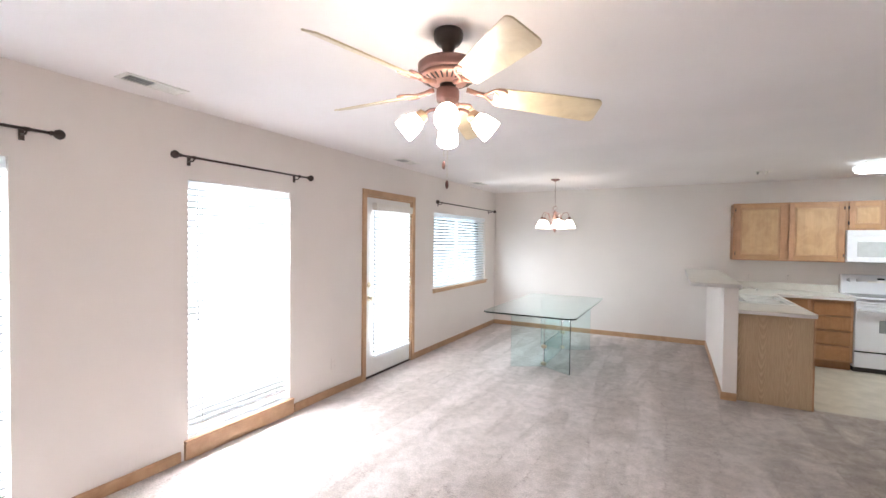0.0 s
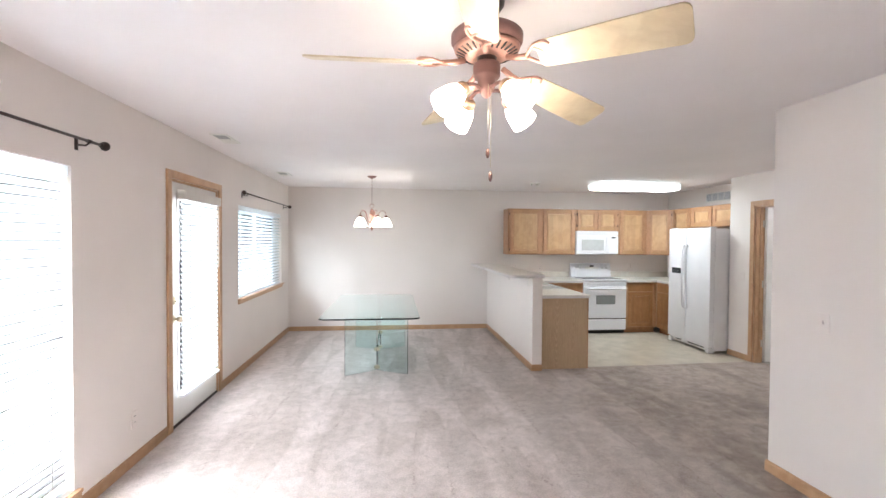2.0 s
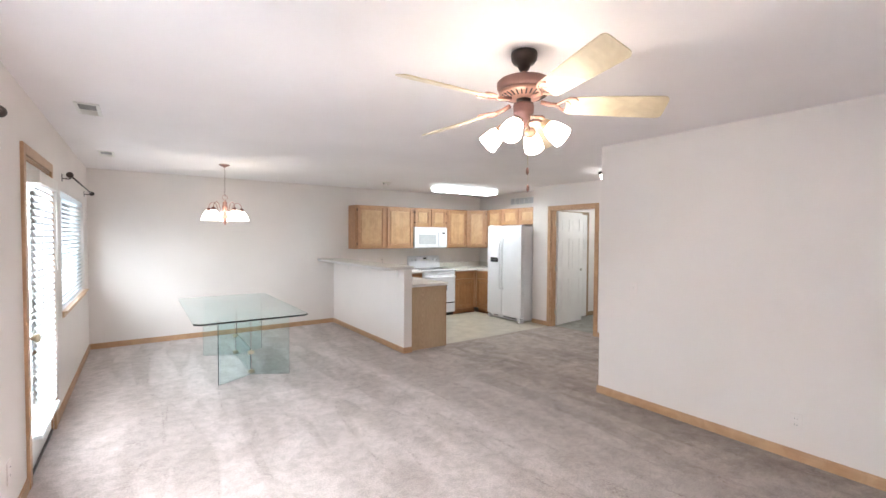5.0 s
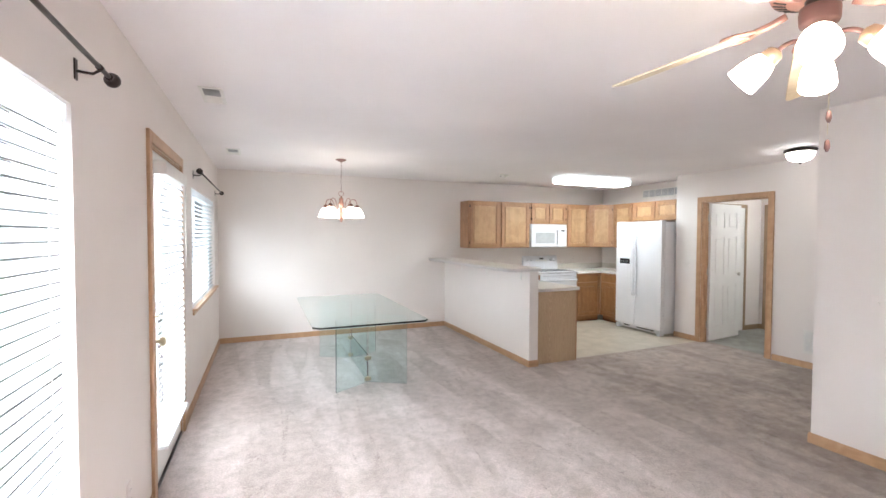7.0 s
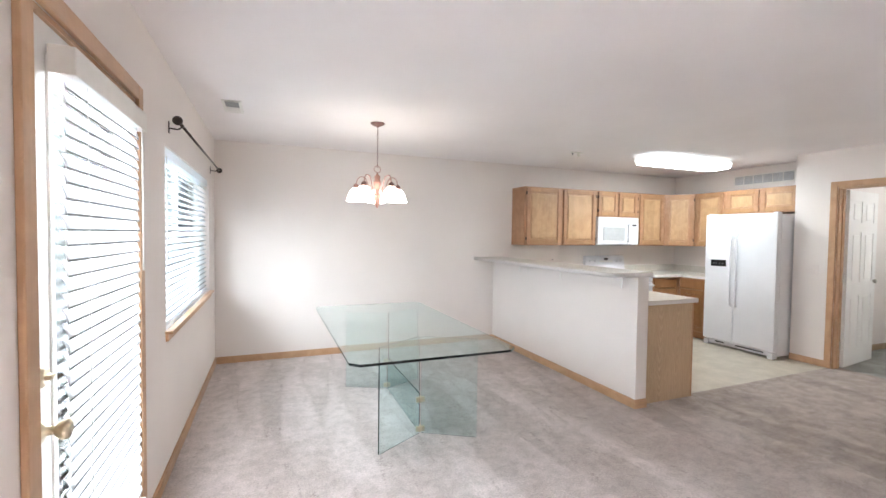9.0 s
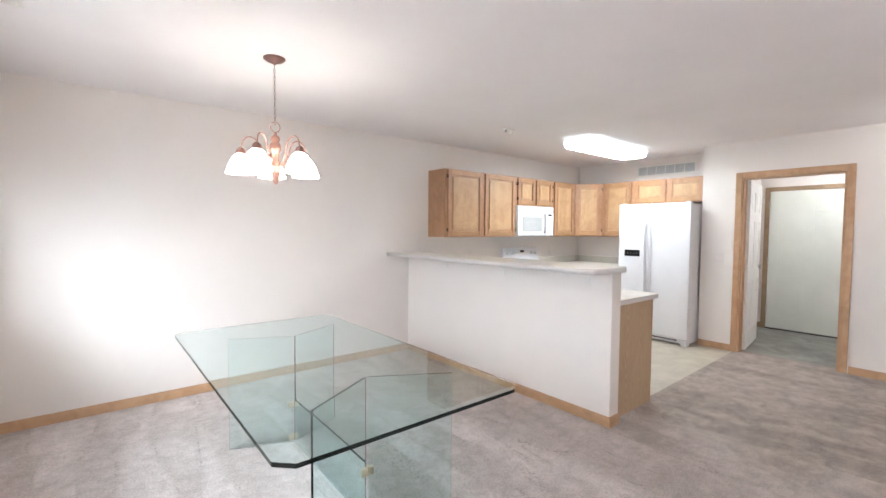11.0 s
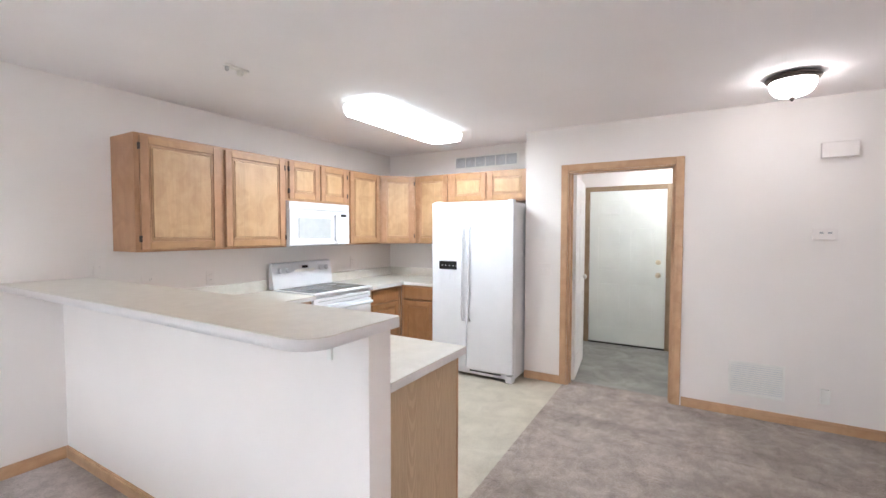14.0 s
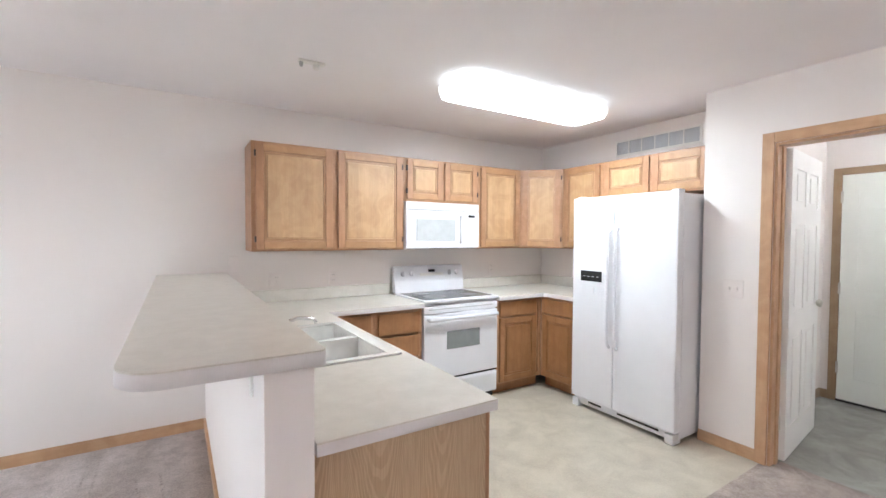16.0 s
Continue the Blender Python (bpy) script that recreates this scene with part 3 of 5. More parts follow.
def curtain_rod(y0, y1, z):
    x = XW + 0.07
    r = thing("curtain_rod", (x, (y0 + y1) / 2, z), "thin dark bronze curtain rod with ball finials above window", "curtain rod", "curtain rods")
    part("rod", tube(bmesh.new(), [(x, y0, z), (x, y1, z)], 0.008), M_BRONZE, r)
    for y, s in ((y0, -1), (y1, 1)):
        prof = [(0.008, 0.0), (0.013, 0.004), (0.013, 0.010), (0.009, 0.014), (0.020, 0.024), (0.027, 0.038), (0.027, 0.048), (0.018, 0.062), (0.004, 0.068)]
        part("finial", lathe(bmesh.new(), prof, (x, y, z), 18, Matrix.Rotation(radians(-90 * s), 3, "X")), M_BRONZE, r, "dark ball finial")
        yb = y - s * 0.09
        br = bmesh.new()
        tube(br, [(XW, yb, z - 0.02), (x - 0.02, yb, z - 0.024), (x, yb, z - 0.009)], 0.005, 8)
        box(br, XW, XW + 0.004, yb - 0.012, yb + 0.012, z - 0.05, z + 0.02)
        lathe(br, [(0.011, -0.012), (0.011, 0.012)], (x, yb, z), 14, Matrix.Rotation(radians(90), 3, "X"))
        part("bracket", br, M_BRONZE, r, "dark wall bracket")


curtain_rod(-0.46, 0.74, 2.10)
curtain_rod(1.43, 2.55, 2.105)
curtain_rod(5.01, 7.08, 2.09)


# ---- doors ----
def casing(parent, axis, face, out, a0, a1, top, mat, matx, w=0.065, t=0.018):
    """Two side casings and a head on a wall face; out is the side (+1 or -1) on which they stand proud."""
    c0, c1 = sorted((face, face + out * t))

    def put(nm, a, b, lo, hi, mm):
        bm = boxes((c0, c1, a, b, lo, hi), bev=0.004) if axis == "x" else boxes((a, b, c0, c1, lo, hi), bev=0.004)
        part(nm, bm, mm, parent, "")

    put("side_casing", a0 - w, a0, 0, top + w, mat)
    put("side_casing", a1, a1 + w, 0, top + w, mat)
    put("head_casing", a0, a1, top, top + w, matx)


def knob(parent, m, mat, name="door_knob"):
    prof = [(0.031, 0.0), (0.031, 0.006), (0.014, 0.012), (0.011, 0.03), (0.022, 0.04), (0.029, 0.052), (0.026, 0.064), (0.012, 0.07)]
    bm = lathe(bmesh.new(), prof, n=20)
    part(name, bm, mat, parent, "round metal door knob", m=m)


def patio_door():
    y0, y1, _, zt = DOOR
    d = new("door_1")
    d.location = (XW, y0, 0)
    tagged(d, "closed white patio door with full glass and blind", "door", "", "structure")
    casing(d, "x", XW, 1, y0, y1, zt, M_TRIM, M_TRIMH)
    part("jamb", boxes((XW - 0.16, XW - 0.001, y0, y0 + 0.018, 0, zt), (XW - 0.16, XW - 0.001, y1 - 0.018, y1, 0, zt), (XW - 0.16, XW - 0.001, y0 + 0.018, y1 - 0.018, zt - 0.018, zt)), M_TRIM, d, "oak door jamb")
    part("threshold", boxes((XW - 0.16, XW - 0.002, y0 + 0.018, y1 - 0.018, 0, 0.02), bev=0.003), M_BRONZE, d, "dark metal threshold")
    a, b = y0 + 0.02, y1 - 0.02
    g0, g1, h0, h1 = a + 0.13, b - 0.09, 0.25, 1.92
    xa, xb = XW - 0.055, XW - 0.012
    part("leaf", boxes((xa, xb, a, g0, 0.022, zt - 0.02), (xa, xb, g1, b, 0.022, zt - 0.02), (xa, xb, g0, g1, 0.022, h0), (xa, xb, g0, g1, h1, zt - 0.02)), M_DOORW, d, "white painted door leaf")
    part("glazing_bead", boxes((xb, xb + 0.008, g0 - 0.02, g0, h0 - 0.02, h1 + 0.02), (xb, xb + 0.008, g1, g1 + 0.02, h0 - 0.02, h1 + 0.02), (xb, xb + 0.008, g0, g1, h0 - 0.02, h0), (xb, xb + 0.008, g0, g1, h1, h1 + 0.02), bev=0.002), M_DOORW, d, "white glazing bead")
    p = part("pane", boxes((xa + 0.018, xa + 0.022, g0, g1, h0, h1)), M_PANE, d, "clear glass pane")
    p.visible_shadow = False
    knob(d, Matrix.Translation((xb, a + 0.05, 0.90)) @ pose(0, 0, 0, 0, 90, 0), M_BRASS)
    bolt = lathe(bmesh.new(), [(0.03, 0), (0.03, 0.008), (0.024, 0.014), (0.02, 0.016)], n=20)
    box(bolt, -0.006, 0.006, -0.017, 0.017, 0.014, 0.032, bev=0.002)
    part("deadbolt", bolt, M_BRASS, d, "brass deadbolt thumb turn", m=Matrix.Translation((xb, a + 0.05, 1.05)) @ pose(0, 0, 0, 0, 90, 0))
    for z in (0.25, 1.02, 1.80):
        part("hinge", boxes((xb, xb + 0.012, b - 0.002, b + 0.014, z - 0.045, z + 0.045), bev=0.002), M_BRASS, d, "brass hinge")
    bl = thing("door_blind", (xb + 0.03, a, 1.9), "white horizontal blind with valance hung on patio door", "blind")
    part("valance", boxes((xb + 0.009, xb + 0.075, g0 - 0.035, g1 + 0.035, 1.885, 1.965), bev=0.004), M_PLASTIC, bl, "white blind valance")
    part("bottom_rail", boxes((xb + 0.016, xb + 0.062, g0 - 0.033, g1 + 0.018, 0.235, 0.258), bev=0.003), M_SLAT, bl, "white bottom rail")
    for yy in (g0 + 0.08, g1 - 0.08):
        part("ladder_cord", tube(bmesh.new(), [(xb + 0.064, yy, 1.89), (xb + 0.064, yy, 0.25)], 0.0012, 6), M_PLASTIC, bl)
    part("tilt_wand", tube(bmesh.new(), [(xb + 0.07, g1 - 0.02, 1.89), (xb + 0.07, g1 - 0.02, 1.28)], 0.004, 8), M_PLASTIC, bl, "white tilt wand")
    slats_into(bl, xb + 0.038, g0 - 0.030, g1 + 0.015, 0.275, 1.87, 0.0445, 70)


patio_door()


def hall_opening():
    y0, y1, _, zt = HALL
    d = new("door_2")
    d.location = (XE, y0, 0)
    tagged(d, "open white six-panel door in an oak casing", "door", "", "structure")
    casing(d, "x", XE, -1, y0, y1, zt, M_TRIM, M_TRIMH)
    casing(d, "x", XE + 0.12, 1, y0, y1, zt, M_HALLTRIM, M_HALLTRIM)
    part("jamb", boxes((XE, XE + 0.12, y0, y0 + 0.016, 0, zt), (XE, XE + 0.12, y1 - 0.016, y1, 0, zt), (XE, XE + 0.12, y0 + 0.016, y1 - 0.016, zt - 0.016, zt)), M_TRIM, d, "oak door jamb")
    part("stop", boxes((XE + 0.055, XE + 0.085, y0 + 0.016, y0 + 0.026, 0, zt - 0.016), (XE + 0.055, XE + 0.085, y1 - 0.026, y1 - 0.016, 0, zt - 0.016)), M_TRIM, d, "oak door stop")
    m = Matrix.Translation((XE + 0.125, y1 - 0.03, 0.012)) @ pose(0, 0, 0, 0, 0, 7)
    part("leaf", six_panel(0.81, 1.995), M_DOORW, d, "white moulded six-panel leaf", m=m)
    for s in (-1, 1):
        knob(d, m @ Matrix.Translation((0.75, s * 0.017, 0.95)) @ pose(0, 0, 0, 90 * -s * -1, 0, 0), M_NICKEL)
    for z in (0.25, 1.02, 1.80):
        hb = boxes((XE + 0.085, XE + 0.122, y1 - 0.022, y1 - 0.0165, z - 0.045, z + 0.045))
        tube(hb, [(XE + 0.125, y1 - 0.012, z - 0.045), (XE + 0.125, y1 - 0.012, z + 0.045)], 0.006, 8)
        part("hinge", hb, M_NICKEL, d, "satin metal hinge")


hall_opening()


def entry_door():
    y0, y1, zt = 4.16, 5.07, 1.995
    d = new("door_3")
    d.location = (XH, y0, 0)
    tagged(d, "closed off-white six-panel entry door in brown casing", "door", "", "structure")
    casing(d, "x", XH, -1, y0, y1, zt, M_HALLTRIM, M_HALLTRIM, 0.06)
    m = Matrix.Translation((XH - 0.008, y1 - 0.005, 0.02)) @ pose(0, 0, 0, 0, 0, -90)
    part("leaf", six_panel(y1 - y0 - 0.01, 1.97, 0.02), M_DOORG, d, "off-white moulded leaf", m=m)
    part("sweep", boxes((XH - 0.02, XH - 0.001, y0, y1, 0, 0.018)), M_DARK, d, "dark threshold")
    knob(d, Matrix.Translation((XH - 0.018, y0 + 0.085, 0.93)) @ pose(0, 0, 0, 0, -90, 0), M_BRASS)
    part("deadbolt", lathe(bmesh.new(), [(0.03, 0), (0.03, 0.01), (0.02, 0.02), (0.012, 0.022)], n=20), M_BRASS, d, "brass deadbolt", m=Matrix.Translation((XH - 0.018, y0 + 0.085, 1.09)) @ pose(0, 0, 0, 0, -90, 0))
    for z in (0.3, 1.0, 1.8):
        part("hinge", boxes((XH - 0.026, XH - 0.018, y1 - 0.012, y1 + 0.004, z - 0.05, z + 0.05)), M_NICKEL, d, "hinge")


entry_door()


def closet_door():
    x0, x1, zt = 4.29, 5.01, 1.995
    d = new("door_4")
    d.location = (x0, YH, 0)
    tagged(d, "closed white closet door in brown casing", "door", "", "structure")
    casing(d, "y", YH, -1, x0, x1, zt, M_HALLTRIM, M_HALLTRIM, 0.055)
    part("leaf", six_panel(x1 - x0 - 0.01, 1.98, 0.02), M_DOORW, d, "white leaf", m=Matrix.Translation((x0 + 0.005, YH - 0.006, 0.01)))


closet_door()


# ---- kitchen ----
def hinge_pair(parent, m, x, h, side):
    for z in (0.07, h - 0.07):
        part("hinge", boxes((x - 0.006, x + 0.006, -0.026, -0.006, z - 0.022, z + 0.022), bev=0.002), M_BRONZE, parent, "small dark hinge", m=m)


def cabinet(name, m, w, h, depth, doors, label, frame_mat=None, door_mat=None, toe=0.0, drawer=0.0, drawers=0, category="kitchen cabinet", group="", hinges=""):
    """A face-frame cabinet; m puts its lower front corner, its front looks along -y before m."""
    fm, dm = frame_mat or M_OAK, door_mat or M_OAKP
    c = thing(name, m.translation, label, category, group)
    part("body", boxes((0.001, w - 0.001, 0.02, depth, toe, h)), fm, c, "", m=m)
    fr = bmesh.new()
    s = 0.035
    box(fr, 0, s, 0, 0.0195, toe, h)
    box(fr, w - s, w, 0, 0.0195, toe, h)
    box(fr, s, w - s, 0, 0.0195, toe, toe + s)
    box(fr, s, w - s, 0, 0.0195, h - s, h)
    if len(doors) > 1:
        for a, b in zip(doors, doors[1:]):
            box(fr, a[1] - 0.008, b[0] + 0.008, 0, 0.0195, toe + s, h - s)
    part("face_frame", fr, fm, c, "oak face frame", m=m)
    if toe:
        part("toe_kick", boxes((0.002, w - 0.002, 0.06, depth, 0, toe - 0.001)), M_OAKB, c, "dark recessed toe kick", m=m)
    z0 = toe + 0.018
    top = h - 0.018
    if drawers:
        step = (top - z0) / drawers
        for k in range(drawers):
            bm = boxes((doors[0][0], doors[0][1], -0.02, -0.001, z0 + k * step + 0.008, z0 + (k + 1) * step - 0.008), bev=0.005)
            part("drawer_front", bm, dm, c, "oak drawer front", m=m)
        return c
    for i, (a, b) in enumerate(doors):
        hi = top - drawer
        raised_door(c, b - a, hi - z0, dm, m @ Matrix.Translation((a, -0.001, z0)))
        if hinges[i:i + 1] in ("l", "r"):
            hinge_pair(c, m @ Matrix.Translation((0, 0, z0)), a - 0.004 if hinges[i] == "l" else b + 0.004, hi - z0, 1)
        if drawer:
            part("drawer_front", boxes((a, b, -0.02, -0.001, hi + 0.015, top), bev=0.005), dm, c, "oak drawer front", m=m)
    return c


UZ, UH, UY = 1.325, 0.788, 7.015
UL = "honey oak wall cabinet with raised-panel doors above counter"
cabinet("wall_cabinet", Matrix.Translation((0.912, UY, UZ)), 1.203, UH, 0.319, [(0.028, 0.58), (0.625, 1.178)], UL, hinges="lr", group="wall cabinets")
cabinet("wall_cabinet", Matrix.Translation((2.117, UY, 1.742)), 0.785, 0.371, 0.319, [(0.025, 0.38), (0.405, 0.76)], "short honey oak wall cabinet above microwave", hinges="lr", group="wall cabinets")
cabinet("wall_cabinet", Matrix.Translation((2.904, UY, UZ)), 0.53, UH, 0.319, [(0.025, 0.505)], UL, group="wall cabinets")


def corner_cabinet():
    c = thing("corner_wall_cabinet", (3.436, UY, UZ), "honey oak diagonal corner wall cabinet", "kitchen cabinet", "wall cabinets")
    xs = XK - 0.32
    ys = UY - (xs - 3.436)
    bm = bmesh.new()
    pts = [(3.436, UY + 0.012), (xs + 0.012, ys), (XK - 0.001, ys), (XK - 0.001, YN - 0.001), (3.436, YN - 0.001)]
    lo = [bm.verts.new((x, y, UZ)) for x, y in pts]
    hi = [bm.verts.new((x, y, UZ + UH)) for x, y in pts]
    bm.faces.new(lo[::-1])
    bm.faces.new(hi)
    for i in range(5):
        j = (i + 1) % 5
        bm.faces.new((lo[i], lo[j], hi[j], hi[i]))
    part("body", bm, M_OAK, c)
    w = math.hypot(xs - 3.436, UY - ys)
    m = Matrix.Translation((3.436, UY, UZ)) @ pose(0, 0, 0, 0, 0, -45)
    fr = bmesh.new()
    box(fr, 0.004, 0.04, 0, 0.01, 0, UH)
    box(fr, w - 0.04, w - 0.004, 0, 0.01, 0, UH)
    box(fr, 0.04, w - 0.04, 0, 0.01, 0, 0.035)
    box(fr, 0.04, w - 0.04, 0, 0.01, UH - 0.035, UH)
    part("face_frame", fr, M_OAK, c, "oak face frame", m=m)
    raised_door(c, w - 0.05, UH - 0.036, M_OAKP, m @ Matrix.Translation((0.025, -0.001, 0.018)))
    hinge_pair(c, m @ Matrix.Translation((0, 0, 0.018)), w - 0.02, UH - 0.036, 1)
    return ys


YD = corner_cabinet()
XU = XK - 0.32
cabinet("wall_cabinet", Matrix.Translation((XU, YD - 0.001, UZ)) @ WEST, YD - 0.002 - 6.25, UH, 0.319, [(0.025, YD - 6.25 - 0.027)], UL, group="wall cabinets")
cabinet("wall_cabinet", Matrix.Translation((XU, 6.249, 1.79)) @ WEST, 6.249 - YK - 0.002, 0.323, 0.319, [(0.025, 0.45), (0.48, 0.91)], "short honey oak wall cabinet above refrigerator", group="wall cabinets")

CT = 0.906
BH = CT - 0.038
FY = 6.70
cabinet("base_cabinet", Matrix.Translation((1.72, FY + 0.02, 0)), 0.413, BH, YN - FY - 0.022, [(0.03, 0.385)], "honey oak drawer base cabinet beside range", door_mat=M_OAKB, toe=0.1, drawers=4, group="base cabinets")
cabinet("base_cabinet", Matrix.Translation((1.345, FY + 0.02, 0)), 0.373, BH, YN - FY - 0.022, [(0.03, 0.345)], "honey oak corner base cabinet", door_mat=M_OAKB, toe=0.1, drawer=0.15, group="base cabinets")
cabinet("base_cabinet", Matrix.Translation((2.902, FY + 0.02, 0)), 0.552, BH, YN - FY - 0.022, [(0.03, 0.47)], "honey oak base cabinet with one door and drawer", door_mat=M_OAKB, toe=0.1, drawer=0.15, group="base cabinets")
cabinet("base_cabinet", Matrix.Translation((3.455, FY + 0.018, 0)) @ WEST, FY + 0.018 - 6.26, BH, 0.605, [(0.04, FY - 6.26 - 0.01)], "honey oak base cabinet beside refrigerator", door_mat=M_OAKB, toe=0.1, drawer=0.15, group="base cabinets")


def peninsula():
    c = thing("peninsula_cabinet", (0.77, 4.80, 0), "honey oak peninsula base cabinet with grained end panel", "kitchen cabinet")
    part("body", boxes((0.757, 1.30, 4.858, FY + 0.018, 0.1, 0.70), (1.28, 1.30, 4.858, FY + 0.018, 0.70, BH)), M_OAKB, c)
    part("toe_kick", boxes((0.757, 1.26, 4.858, FY + 0.018, 0, 0.099)), M_DARK, c, "dark recessed toe kick")
    part("end_panel", boxes((0.757, 1.338, 4.845, 4.857, 0.0, BH)), M_OAKEND, c, "cathedral-grain oak end panel")
    part("corner_stile", boxes((1.339, 1.352, 4.843, 4.881, 0.0, BH)), M_OAK, c, "oak corner stile")
    y = 4.87
    k = 0
    while y < 6.3:
        w = 0.44
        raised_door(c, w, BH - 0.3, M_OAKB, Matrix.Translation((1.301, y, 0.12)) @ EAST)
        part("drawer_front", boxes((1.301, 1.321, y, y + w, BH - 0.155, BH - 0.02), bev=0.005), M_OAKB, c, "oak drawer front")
        y += w + 0.02


peninsula()


def rounded_slab(x0, x1, y0, y1, z0, z1, corners, n=14, bev=0.004):
    """A slab with rounded plan corners; corners maps (sx, sy) to a radius."""
    bm = bmesh.new()
    pts = []
    for sx, sy, a0 in ((-1, -1, 180), (1, -1, 270), (1, 1, 0), (-1, 1, 90)):
        r = corners.get((sx, sy), 0)
        cx, cy = (x0 + r if sx < 0 else x1 - r), (y0 + r if sy < 0 else y1 - r)
        if r:
            pts += [(cx + r * math.cos(radians(a0 + 90 * k / n)), cy + r * math.sin(radians(a0 + 90 * k / n))) for k in range(n + 1)]
        else:
            pts.append((cx, cy))
    lo = [bm.verts.new((x, y, z0)) for x, y in pts]
    hi = [bm.verts.new((x, y, z1)) for x, y in pts]
    bm.faces.new(lo[::-1])
    top = bm.faces.new(hi)
    for i in range(len(pts)):
        j = (i + 1) % len(pts)
        bm.faces.new((lo[i], lo[j], hi[j], hi[i]))
    bmesh.ops.bevel(bm, geom=[e for e in top.edges], offset=bev, segments=2, affect="EDGES")
    for f in bm.faces:
        f.smooth = abs(f.normal.z) < 0.3
    return bm


structure("wall_half", boxes((0.63, 0.75, 4.80, YN, 0, 1.116)), M_WALL, "off-white painted half wall under raised bar")
bar = thing("raised_bar_top", (0.56, 6.0, 1.118), "greige laminate raised bar top with rounded corner on half wall", "counter top")
part("edge_band", rounded_slab(0.335, 0.776, 4.768, YN - 0.001, 1.118, 1.1525, {(-1, -1): 0.10, (1, -1): 0.02}, bev=0.001), M_LAMEDGE, bar, "pale laminate edge band")
part("top_sheet", rounded_slab(0.336, 0.775, 4.769, YN - 0.001, 1.1526, 1.157, {(-1, -1): 0.10, (1, -1): 0.02}, bev=0.001), M_LAM, bar, "greige laminate surface")
for y in (4.98, 5.84, 6.65):
    b = thing("bar_bracket", (0.62, y, 1.0), "small white bracket under bar top", "bracket", "bar brackets")
    part("arm", boxes((0.44, 0.629, y - 0.003, y + 0.003, 1.110, 1.1175), (0.622, 0.629, y - 0.012, y + 0.012, 1.00, 1.110)), M_PLASTIC, b, "white metal arm")

def counter(name, rows, label):
    part(name, boxes(*[(a, b, c, d, BH + 0.001, CT - 0.005) for a, b, c, d in rows]), M_LAMEDGE, ct, "pale laminate front edge")
    part(name.replace("edge", "sheet"), boxes(*[(a, b, c, d, CT - 0.0049, CT) for a, b, c, d in rows]), M_LAM, ct, label)


ct = thing("kitchen_counter", (1.0, 6.0, CT - 0.038), "continuous greige laminate counter top along wall and peninsula", "counter top")
counter("peninsula_edge", [(0.757, 0.82, 4.802, FY - 0.03), (1.325, 1.355, 4.802, FY - 0.03), (0.82, 1.325, 4.802, 5.45), (0.82, 1.325, 6.25, FY - 0.03)], "peninsula laminate surface")
counter("wall_edge", [(0.757, 2.134, FY - 0.03, YN - 0.001)], "wall run laminate surface")
counter("corner_edge", [(2.90, 3.43, FY - 0.03, YN - 0.001), (3.43, XK - 0.001, 6.255, YN - 0.001)], "corner laminate surface")
part("backsplash", boxes((0.757, 2.134, YN - 0.02, YN - 0.0015, CT + 0.001, CT + 0.1), bev=0.003), M_LAM, ct, "low laminate backsplash")
part("backsplash", boxes((2.90, XK - 0.021, YN - 0.02, YN - 0.0015, CT + 0.001, CT + 0.1), bev=0.003), M_LAM, ct)
part("backsplash", boxes((XK - 0.02, XK - 0.0015, 6.255, YN - 0.02, CT + 0.001, CT + 0.1), bev=0.003), M_LAM, ct)


